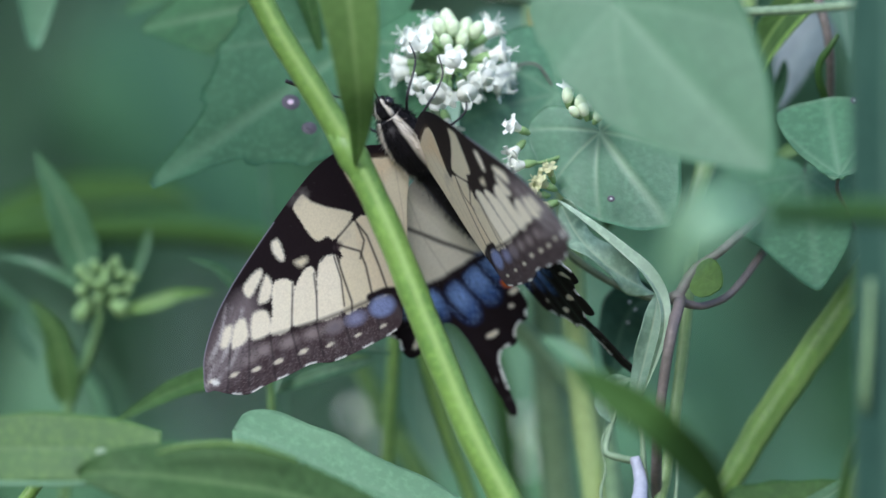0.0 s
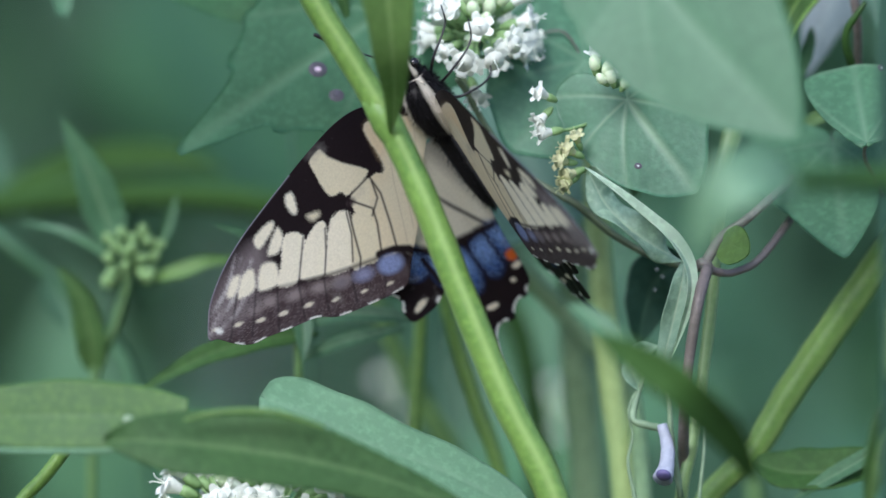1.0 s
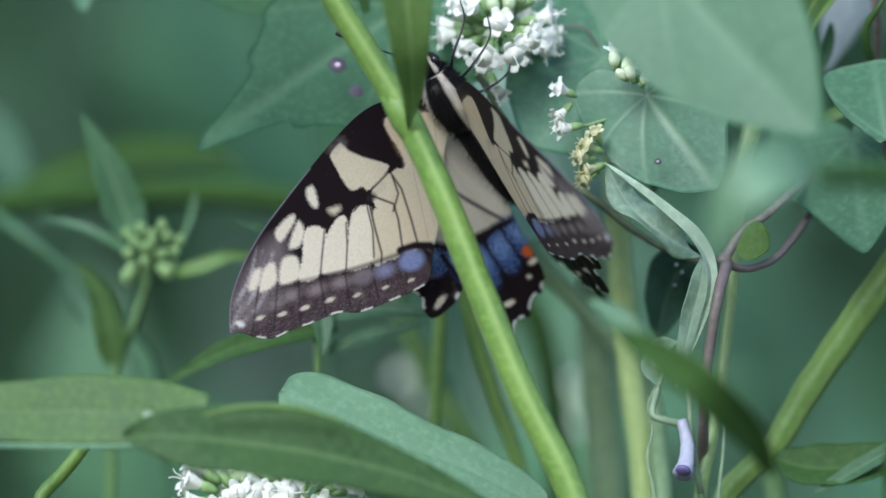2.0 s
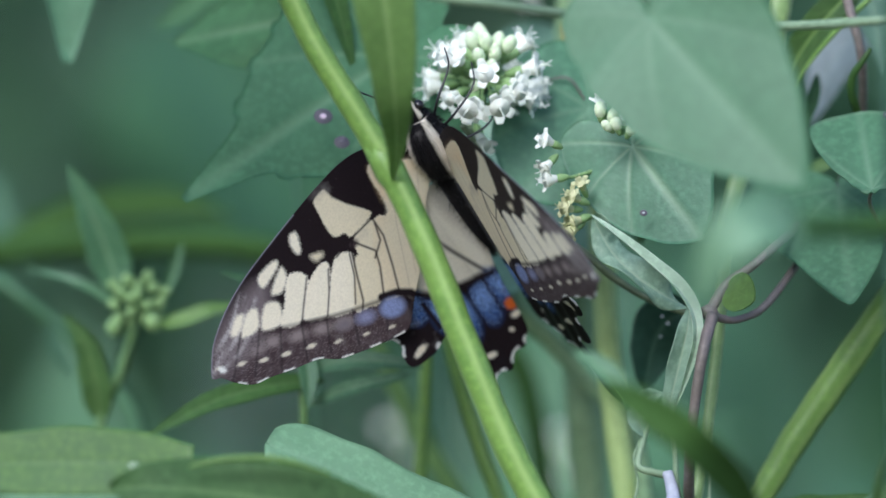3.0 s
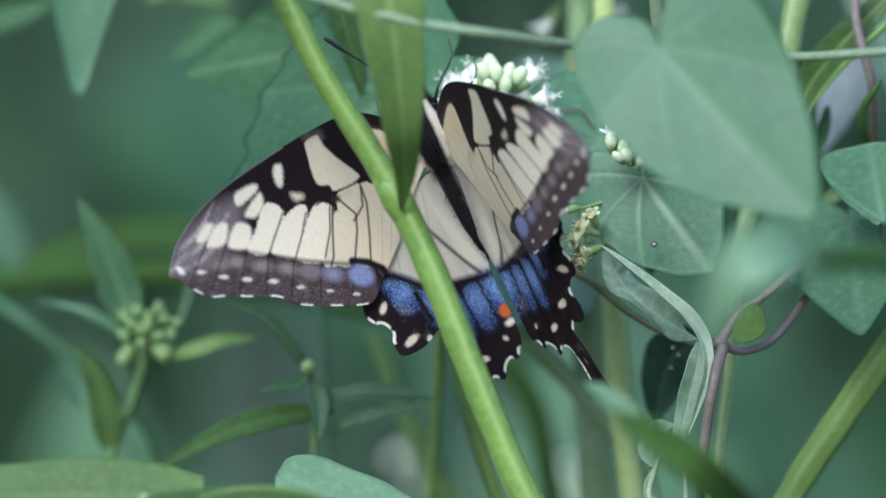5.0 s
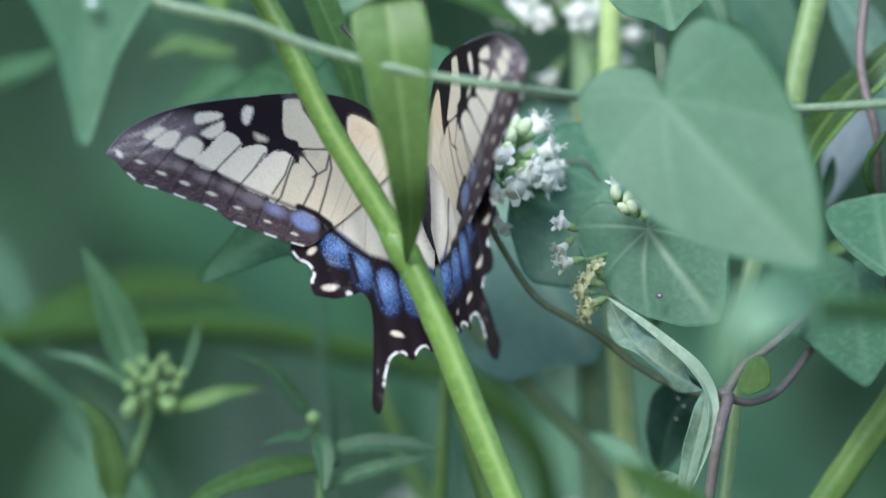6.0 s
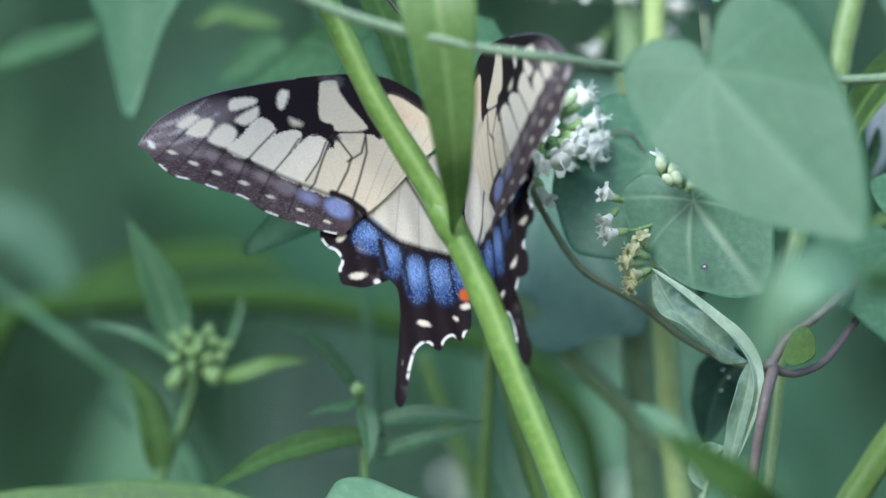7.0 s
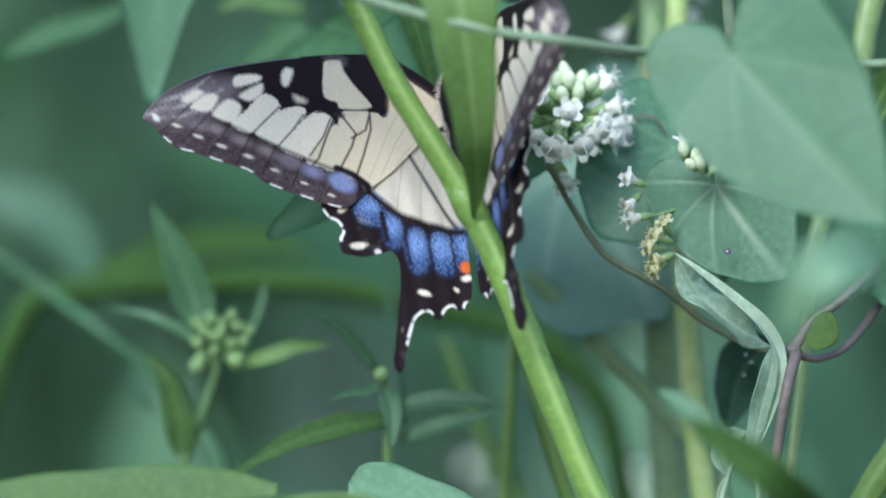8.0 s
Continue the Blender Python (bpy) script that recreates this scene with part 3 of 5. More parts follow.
def wing(name, kind, sign, parent, label):
    """One wing in its own space, hinge at the origin; sign -1 mirrors it to the other side."""
    if kind == "fore":
        p, faces, rim = fan(FORE_EDGE, (210, 10), 620, 126)
        col = fore_pattern(p, rim)
        z = 9 * np.sin(np.clip(p[:, 0] / 540, 0, 1) * math.pi) - 2 * (np.clip(-p[:, 1], 0, 170) / 170) ** 2
    else:
        p, faces, rim = fan(HIND_WHOLE if sign > 0 else HIND_TORN, (118, -226), 600, 100)
        col = hind_pattern(p, rim, sign > 0)
        z = 6 * np.sin(np.clip(p[:, 0] / 250, 0, 1) * math.pi) + 1.5 * np.sin(p[:, 0] * 0.15) * np.clip(-p[:, 1] / 150, 0, 1) + 10 * np.clip(1 - p[:, 0] / 40, 0, 2) - 0.05 * np.clip(-p[:, 1] - 340, 0, 200)
    v = np.c_[p[:, 0] * sign, p[:, 1] * (1.0 if kind == "fore" else 1.02), z] * MM
    if sign < 0:
        faces = [f[::-1] for f in faces]
    ob = mesh_ob(name, v, faces, WING, None, label, {"pattern": col})
    ob.parent = parent
    thick = ob.modifiers.new("thickness", "SOLIDIFY")
    thick.thickness, thick.offset = 0.00012, -1
    return ob


def fur(points, normals, length, cols, seed):
    """Fine hairs as slim three-sided spikes."""
    rng = np.random.RandomState(seed)
    verts, faces, vc = [], [], []
    for p, n, c in zip(points, normals, cols):
        d = n + rng.normal(0, 0.35, 3) + np.array((0, -0.6, 0))
        d /= np.linalg.norm(d)
        s = np.cross(d, rng.normal(0, 1, 3))
        s /= np.linalg.norm(s)
        w, o = 0.00005, len(verts)
        t = np.cross(d, s)
        verts += [p + s * w, p - s * w * 0.5 + t * w, p - s * w * 0.5 - t * w, p + d * length * rng.uniform(0.6, 1.2)]
        faces += [(o, o + 1, o + 3), (o + 1, o + 2, o + 3), (o + 2, o, o + 3)]
        vc += [c] * 4
    return verts, faces, vc


def build_butterfly():
    b = new("butterfly")
    tagged(b, "tiger swallowtail butterfly with cream, black and blue wings", "butterfly")

    def turned(name, rows, label, striped, hairy, squash=0.9):
        """A part of the body turned round the long axis; rows are (place along it, radius, height of the centre)."""
        n, sides = 40, 28
        ys = np.linspace(rows[0][0], rows[-1][0], n)
        r = np.interp(ys, [q[0] for q in rows], [q[1] for q in rows])
        h = np.interp(ys, [q[0] for q in rows], [q[2] for q in rows])
        r = np.convolve(np.pad(r, 2, mode="edge"), np.ones(5) / 5, "valid")
        v, nn, col = [], [], []
        for i in range(n):
            for k in range(sides):
                a = 2 * math.pi * k / sides
                ring = 1 + (0.03 * math.sin(i * 1.6) if not hairy else 0)
                v.append((r[i] * ring * math.sin(a), ys[i], h[i] + squash * r[i] * ring * math.cos(a)))
                nn.append((math.sin(a), 0, math.cos(a)))
                side = abs(((a + math.pi) % (2 * math.pi)) - math.pi)
                col.append(striped(side, ys[i]))
        faces = [(i * sides + k, i * sides + (k + 1) % sides, (i + 1) * sides + (k + 1) % sides, (i + 1) * sides + k) for i in range(n - 1) for k in range(sides)]
        faces += [tuple(range(sides - 1, -1, -1)), tuple(range((n - 1) * sides, n * sides))]
        v, nn = np.array(v) * MM, np.array(nn)
        if hairy:
            rng = np.random.RandomState(9)
            pick = rng.randint(0, len(v), hairy)
            fv, ff, fc = fur(v[pick] + rng.normal(0, 0.0001, (hairy, 3)), nn[pick], 0.0013, [col[i] for i in pick], 4)
            o = len(v)
            faces += [tuple(i + o for i in f) for f in ff]
            v, col = np.vstack([v, fv]), col + fc
        return mesh_ob(name, v, faces, FUR, b, label, {"pattern": col})

    black, bone, grey = (0.013, 0.012, 0.013), (0.62, 0.57, 0.47), (0.10, 0.10, 0.11)
    turned("thorax", [(-64, 24, -6), (-40, 37, -3), (0, 44, -2), (40, 38, -4), (68, 24, -8)], "furry black thorax with cream stripes",
           lambda a, y: bone if 0.66 < a < 0.96 else black, 2600)
    turned("abdomen", [(-240, 4, -8), (-225, 16, -9), (-170, 25, -10), (-100, 28, -9), (-50, 26, -6)], "dark slender abdomen",
           lambda a, y: (black if a < 0.5 else grey) if a < 1.5 else bone, 1200, 1.0)
    head = turned("head", [(62, 12, -9), (74, 20, -10), (90, 19, -11), (103, 9, -13)], "", lambda a, y: bone if 0.5 < a < 0.9 else black, 300)
    for s in (-1, 1):
        v, f = lathe([(-9 * MM, 2 * MM), (-6 * MM, 8 * MM), (0, 11 * MM), (6 * MM, 8 * MM), (9 * MM, 2 * MM)], 14, (1, 0, 0), (s * 16 * MM, 90 * MM, -10 * MM))
        mesh_ob("eye", v, f, EYE_DARK, head, "glossy dark eye")
        line = [(s * 7, 100, 2), (s * 32, 150, 26), (s * 60, 202, 48), (s * 84, 244, 60)]
        v, f, w = tube([Vector(q) * MM for q in line], [1.8 * MM, 1.5 * MM, 1.5 * MM, 1.8 * MM, 4.2 * MM, 3.6 * MM], 7, 26)
        mesh_ob("antenna", v, f, CHITIN, b, "thin clubbed black antenna", {"vein": w})
    for s in (-1, 1):
        for y, reach in ((45, (70, 110, -95)), (20, (95, 60, -105)), (-8, (90, -20, -110))):
            line = [(s * 18, y, -30), (s * (reach[0] * 0.6), (y + reach[1]) / 2, -32), (s * reach[0], reach[1], -80), (s * reach[0] * 1.05, reach[1] + 30, reach[2])]
            v, f, w = tube([Vector(q) * MM for q in line], [3.2 * MM, 2.6 * MM, 1.8 * MM, 1.2 * MM], 7, 20)
            mesh_ob("leg", v, f, CHITIN, b, "thin black leg", {"vein": w})
    wings = {}
    for key, kind, sign in (("FL", "fore", -1), ("FR", "fore", 1), ("HL", "hind", -1), ("HR", "hind", 1)):
        wings[key] = wing("forewing" if kind == "fore" else "hindwing", kind, sign, b,
                          "cream and black striped forewing with a brown spotted margin" if kind == "fore" else "hindwing with blue patches, black scalloped border and tail")
    return b, wings


butterfly, wings = build_butterfly()

# t, place across and down (mm from the datum), turns
BODY = [(0.0, 6.3, 5.3, 127.4, -21.8, -31.2), (0.5, 5.7, 4.8, 123.8, -20.9, -30.7), (1.0, 5.1, 4.2, 128.8, -13.8, -30.8),
        (2.5, 5.3, 4.3, 129.9, -15.0, -27.7), (3.0, 4.7, 3.5, 127.2, -15.0, -26.4), (3.5, 4.1, 1.9, 121.6, -13.7, -26.7),
        (4.0, 3.5, 1.0, 119.6, -14.8, -28.6), (4.2, 3.5, 1.6, 118.6, -14.8, -28.6), (5.3, 1.3, -7.4, 93.3, -23.2, -16.8),
        (5.5, 0.2, -9.1, 83.2, -23.6, -18.6), (6.0, -0.8, -12.3, 68.9, -18.4, -21.7), (6.5, -0.9, -13.0, 65.5, -16.8, -22.3),
        (7.0, -2.0, -10.8, 73.6, -13.8, -26.0), (7.5, -3.9, -11.4, 69.9, -15.0, -24.7), (8.0, -5.4, -11.5, 67.1, -15.7, -25.1)]
# t, lift of the wing over the level of the body, swing towards the head and pitch (degrees)
BEAT = {
    "FL": [(0.0, 48.7, -14.7, -0.9), (0.5, 47.1, -16.8, -3.8), (1.0, 50.4, -15.4, -3.3), (2.5, 50.3, -12.4, -8.7),
           (3.0, 48.7, -14.9, -5.3), (3.5, 49.6, -16.4, -3.3), (4.0, 50.7, -16.0, -4.1), (4.2, 50.7, -16.0, -4.1),
           (5.3, 45.2, -4.6, -5.3), (5.5, 45.4, -4.4, -6.1), (6.0, 43.2, -9.8, -5.2), (6.5, 45.2, -11.0, -7.0),
           (7.0, 40.6, -11.8, -7.9), (7.5, 39.7, -14.2, -8.7), (8.0, 41.5, -13.6, -5.6)],
    "FR": [(0.0, 44.4, -17.9, -16.1), (0.5, 43.9, -20.7, -14.7), (1.0, 44.3, -23.1, -5.9), (2.5, 47.4, -17.7, -10.7),
           (3.0, 46.8, -18.6, -8.6), (3.5, 45.4, -22.0, -8.1), (4.0, 44.0, -23.8, -9.5), (4.2, 44.0, -23.8, -9.0),
           (5.3, 46.9, -12.7, -3.5), (5.5, 46.3, -13.6, -4.7), (6.0, 45.5, -22.3, -1.4), (6.5, 43.6, -21.3, -1.8),
           (7.0, 41.3, -20.8, -2.5), (7.5, 39.4, -19.1, -1.9), (8.0, 42.2, -21.8, -1.1)],
    "HL": [(0.0, 41.4, -5.9, 6.3), (0.5, 41.0, -6.9, 3.2), (1.0, 50.1, -2.6, -0.3), (2.5, 51.7, -0.3, -1.3),
           (3.0, 49.3, -1.2, -3.2), (3.5, 51.2, -3.5, -1.0), (4.0, 49.1, -3.1, -3.9), (4.2, 49.1, -3.1, -3.9),
           (5.3, 47.0, -3.2, -2.6), (5.5, 47.9, -2.1, -3.8), (6.0, 46.5, -2.0, -4.1), (6.5, 48.2, -1.0, -5.3),
           (7.0, 44.7, -2.8, -5.6), (7.5, 44.1, -4.1, -5.1), (8.0, 44.7, -3.7, -4.6)],
    "HR": [(0.0, 41.0, -1.1, 0.6), (0.5, 41.1, 0.3, 2.9), (1.0, 46.0, -6.5, 2.4), (2.5, 44.8, -9.3, 1.1),
           (3.0, 45.6, -6.0, 1.3), (3.5, 45.0, -5.5, 1.8), (4.0, 44.5, -6.9, 1.9), (4.2, 44.5, -6.9, 1.9),
           (5.3, 40.3, 4.2, -3.5), (5.5, 42.3, 3.6, -3.6), (6.0, 41.2, 4.0, -3.9), (6.5, 39.5, 4.6, -3.9),
           (7.0, 37.0, 4.2, -2.5), (7.5, 38.1, 3.2, -0.6), (8.0, 39.3, 2.2, -1.1)]}


# t, sway of the tall weed about its root (hundredths of a degree)
SWAY = [(0.0, -4.8), (0.5, -2.9), (1.0, 8.0), (1.2, 8.0), (2.5, 4.0), (3.0, 2.9), (3.5, 1.0), (4.0, -6.5), (4.2, -5.0), (5.5, 0.0), (6.5, 0.0), (7.0, 1.0), (8.0, -1.9)]


def motions():
    base = weed.location.copy()
    walk(weed, [(t, pose(*base, 0, lean * 0.01, 0)) for t, lean in SWAY])
    walk(butterfly, [(t, pose(x * 1e-3, 0.0, HEIGHT - z * 1e-3, rx, ry, rz)) for t, x, z, rx, ry, rz in BODY])
    for key, ob in wings.items():
        s = -1 if key[1] == "L" else 1
        hinge = (25, 0, 12) if key[0] == "F" else (22, -60, 0)
        walk(ob, [(t, pose(s * hinge[0] * MM, hinge[1] * MM, hinge[2] * MM) @ pose(0, 0, 0, 0, -s * lift, 0) @ pose(0, 0, 0, pitch) @ pose(0, 0, 0, 0, 0, s * swing)) for t, lift, swing, pitch in BEAT[key]])


# ---- the ground and what lies far off ----
def ground():
    n, rows, faces = 60, [], []
    rng = random.Random(4)
    xs = np.sign(np.linspace(-1, 1, n)) * np.abs(np.linspace(-1, 1, n)) ** 3 * 900
    for y in xs:
        for x in xs:
            near = max(0.0, 1 - math.hypot(x, y) / 40)
            rows.append((x, y, (noise.noise((x * 0.7, y * 0.7, 1)) * 0.03 - 0.02) * near))
    faces = [(i * n + j, i * n + j + 1, (i + 1) * n + j + 1, (i + 1) * n + j) for i in range(n - 1) for j in range(n - 1)]
    tagged(mesh_ob("ground", rows, faces, SOIL), "shaded earth under the plants", "ground", kind="structure")


ground()


def thicket(name, count, box, size, mats, label, seed):
    """Crowded leaves on thin shoots, too many and too far to count: one mesh."""
    rng = np.random.RandomState(seed)
    verts, faces, fm = [], [], []
    nu, nv = 6, 3
    for _ in range(count):
        c = np.array([rng.uniform(*box[0]), rng.uniform(*box[1]), rng.uniform(*box[2])])
        d = rng.normal(0, 1, 3) * (1, 0.6, 0.8) + (0, -0.3, -0.35)
        d /= np.linalg.norm(d)
        s = np.cross(d, rng.normal(0, 0.5, 3) + (0, -1, 0.6))
        s /= np.linalg.norm(s)
        nn = np.cross(s, d)
        ln, wd = size * rng.uniform(0.5, 1.3), size * rng.uniform(0.12, 0.34)
        o, mi = len(verts), rng.randint(len(mats))
        for i in range(nu):
            t = i / (nu - 1)
            w = wd * math.sin(math.pi * min(1, 0.06 + 0.94 * t) ** 0.7)
            for j in range(nv):
                x = j - 1
                verts.append(c + d * ln * t + s * x * w + nn * (abs(x) * w * 0.3 - t * t * ln * 0.2))
        for i in range(nu - 1):
            for j in range(nv - 1):
                faces.append((o + i * nv + j, o + i * nv + j + 1, o + (i + 1) * nv + j + 1, o + (i + 1) * nv + j))
                fm.append(mi)
    for _ in range(count // 30):
        x, y = rng.uniform(*box[0]), rng.uniform(*box[1])
        v, f, w = tube([Vector((x, y, 0)), Vector((x + rng.normal(0, 0.03), y, box[2][1] * 0.5)), Vector((x + rng.normal(0, 0.06), y, box[2][1]))], [0.004, 0.003, 0.0015], 5, 6)
        o = len(verts)
        verts += v
        faces += [tuple(i + o for i in q) for q in f]
        fm += [0] * len(f)
    return tagged(mesh_ob(name, verts, faces, mats, face_mats=fm), label, "undergrowth", kind="stuff")


thicket("undergrowth", 5200, ((-1.3, 1.3), (0.75, 1.9), (0.0, 1.7)), 0.10, [LEAF_BACK, LEAF_MID, LEAF_BACK], "dense dim green undergrowth behind the flowers", 11)
thicket("undergrowth", 1500, ((-0.6, 0.6), (0.32, 0.75), (0.0, 0.50)), 0.07, [LEAF_BACK, LEAF_MID], "low leafy green undergrowth below the flowers", 12)
thicket("woodland_edge", 4200, ((-9, 9), (5, 9), (0.0, 7.0)), 0.9, [LEAF_BACK, LEAF_DARK], "dark leafy edge of a wood far behind", 13)


def root(u, d, dx=0.0):
    p = at(u, 441, d)
    return Vector((p.x + dx, p.y, 0.0))


# ---- the tall stalk that crosses in front of the wings ----
def tall_stalk():
    t = thing("tall_weed", root(1200, -0.03), "tall yellow-green weed stalk with upright leaf before the butterfly", "weed")
    d = -0.028
    stem = stalk("stem", [at(425, -110, d), at(471, 5, d), at(541, 130, d), at(616, 285, d), at(692, 408, d), at(754, 512, d), at(814, 640, d), at(878, 800, d), at(961, 1000, d),
                          at(1044, 1172, d), at(1130, 1500, d), root(1200, d)], [0.0019, 0.0021, 0.00215, 0.0023, 0.0025, 0.0026, 0.0028, 0.0030], STALK, t, "smooth ridged yellow-green stem", 16, 60, 0.05)
    v, f = lathe([(-0.006, 0.0021), (-0.002, 0.0026), (0, 0.0028), (0.002, 0.0026), (0.006, 0.0021)], 14, (-0.5, 0, 0.85), at(752, 512, d))
    mesh_ob("node", v, f, STALK, t, "swollen joint of the stem")
    blade("leaf", [at(757, 530, d - 0.0025), at(763, 470, d - 0.010), at(760, 390, d - 0.020), at(748, 260, d - 0.026), at(734, 150, d - 0.028), at(722, 66, d - 0.026)], 0.0066, LEAF_LIT, t, "upright trough-shaped green leaf",
          "wedge", (0.0, -1, 0.3), 0.15, 0.05, ribs=9, thick=0.0003)
    twig = stalk("side_shoot", [at(290, 58, -0.062), at(345, 76, -0.062), at(470, 102, -0.06), at(560, 137, -0.058), at(665, 168, -0.056), at(800, 198, -0.055), at(920, 215, -0.053), at(1030, 231, -0.042),
                         at(1240, 252, -0.020), at(1450, 256, -0.028), at(1620, 246, -0.04), at(1800, 230, -0.045)], [0.0012, 0.001, 0.00088, 0.00088, 0.00085, 0.0008], STALK_PALE, t, "thin pale side shoot", 9, 50)
    return t


weed = tall_stalk()


# ---- flowers ----
def floret_mesh(seed, opened=1.0, petal=None):
    """A single tubular floret 5 mm long: green cup, pale tube, five lobes rolled back, two style branches."""
    rng = random.Random(seed)
    cup = lathe([(0, 0.0003), (0.0006, 0.0006), (0.0016, 0.0008), (0.0026, 0.0007)], 10)
    pipe = lathe([(0.0018, 0.0006), (0.003, 0.0008), (0.004, 0.0012), (0.0046, 0.0014)], 10)
    pieces = [(*cup, 0), (*pipe, 1)]
    for k in range(5):
        a = 2 * math.pi * k / 5 + rng.uniform(-0.2, 0.2)
        out, sid = Vector((math.cos(a), math.sin(a), 0)), Vector((-math.sin(a), math.cos(a), 0))
        v, f = [], []
        curl = rng.uniform(0.7, 1.5) * opened
        for i in range(7):
            s = i / 6
            r = 0.0011 + 0.0011 * math.sin(min(s * curl * 1.9, 2.6))
            h = 0.0045 + 0.0008 * s - 0.0012 * max(0, s * curl - 0.55)
            w = 0.00062 * (1 - s) ** 0.6 + 0.00012
            for j in (-1, 0, 1):
                v.append(list(out * (r + 0.00008 * (j == 0)) + sid * w * j + Vector((0, 0, h))))
        for i in range(6):
            for j in range(2):
                f.append((i * 3 + j, i * 3 + j + 1, i * 3 + j + 4, i * 3 + j + 3))
        pieces.append((v, f, 1))
    for k in range(2):
        a = rng.uniform(0, 6.28)
        v, f, _ = tube([Vector((0, 0, 0.004)), Vector((0.0003 * math.cos(a), 0.0003 * math.sin(a), 0.006)), Vector((0.0007 * math.cos(a), 0.0007 * math.sin(a), 0.0065))], [0.00009, 0.00007, 0.00008], 5, 7)
        pieces.append((v, f, 1))
    v, f, m = join(*pieces)
    me = bpy.data.meshes.new("floret")
    me.from_pydata(v, [], f)
    for q in (CALYX, petal or PETAL):
        me.materials.append(q)
    me.polygons.foreach_set("material_index", m)
    me.polygons.foreach_set("use_smooth", [True] * len(f))
    return me


def bud_mesh():
    body = lathe([(0.0010, 0.0005), (0.0018, 0.00105), (0.0028, 0.00128), (0.0038, 0.00112), (0.0045, 0.00066), (0.0048, 0.0001)], 10)
    cup = lathe([(0, 0.00025), (0.0006, 0.0006), (0.0018, 0.0009), (0.0026, 0.00095)], 8)
    v, f, m = join((*body, 0), (*cup, 1))
    me = bpy.data.meshes.new("bud")
    me.from_pydata(v, [], f)
    for q in (BUD, CALYX):
        me.materials.append(q)
    me.polygons.foreach_set("material_index", m)
    me.polygons.foreach_set("use_smooth", [True] * len(f))
    return me


FLORETS = [floret_mesh(i, 0.8 + 0.15 * i) for i in range(4)]
WILTS = [floret_mesh(9, 1.6, WILTED)]
BUDS = [bud_mesh()]


def set_head(name, mesh, place, way, size, parent, spin=0.0):
    """A floret or bud at place, growing along way."""
    ob = new(name, mesh)
    ob.parent = parent
    o, q = Vector((0, 0, 0)), parent
    while q is not None:
        o += q.location
        q = q.parent
    rot = Vector((0, 0, 1)).rotation_difference(Vector(way)).to_matrix().to_4x4() @ pose(0, 0, 0, 0, 0, spin)
    ob.matrix_basis = Matrix.Translation(Vector(place) - o) @ rot @ Matrix.Diagonal((size, size, size, 1))
    return ob


def flower_head(parent, hub, up, reach, count, buds, seed, label="white flower head with pale buds", size=1.0, spread=1.0):
    """A domed head: stalklets fan out from hub, open florets outside and below, buds towards the top."""
    rng = random.Random(seed)
    hub = Vector(hub)
    up = Vector(up).normalized()
    base = Vector((0, 0, 1)).rotation_difference(up).to_matrix()
    pieces, heads = [], []
    for k in range(count + buds):
        is_bud = k < buds
        lean = radians(rng.uniform(0, 42) if is_bud else rng.uniform(48, 105)) * spread
        turn = k * 2.39996 + rng.uniform(-0.3, 0.3)
        way = base @ Vector((math.sin(lean) * math.cos(turn), math.sin(lean) * math.sin(turn), math.cos(lean)))
        tip = hub + way * reach * rng.uniform(0.6, 1.0)
        mid = (hub + tip) / 2 - up * reach * 0.06
        v, f, _ = tube([hub - up * 0.0005, mid, tip], [0.0003, 0.00022, 0.0002], 5, 6)
        pieces.append((v, f, 0))
        heads.append((is_bud, tip, way))
    v, f, m = join(*pieces)
    head = mesh_ob("flower_head", v, f, CALYX, parent, label)
    for is_bud, tip, way in heads:
        set_head("bud" if is_bud else "floret", BUDS[0] if is_bud else rng.choice(FLORETS), tip, way, size * rng.uniform(0.85, 1.15) * (0.78 if is_bud else 1.0), head, rng.uniform(0, 360))
    return head


def spot(name, place, r, mats, parent, label):
    """A round blemish a little proud of a leaf: pale centre in a dark ring."""
    p = Vector(place)
    outer = lathe([(0, r), (0.00003, r * 0.96), (0.00005, r * 0.5)], 14, (0.1, -1, 0.3), p, 0.85)
    inner = lathe([(0.00004, r * 0.36), (0.00012, r * 0.3), (0.00014, r * 0.1)], 10, (0.1, -1, 0.3), p, 0.8)
    v, f, m = join((*outer, 0), (*inner, 1))
    return mesh_ob(name, v, f, mats, parent, label, face_mats=m)


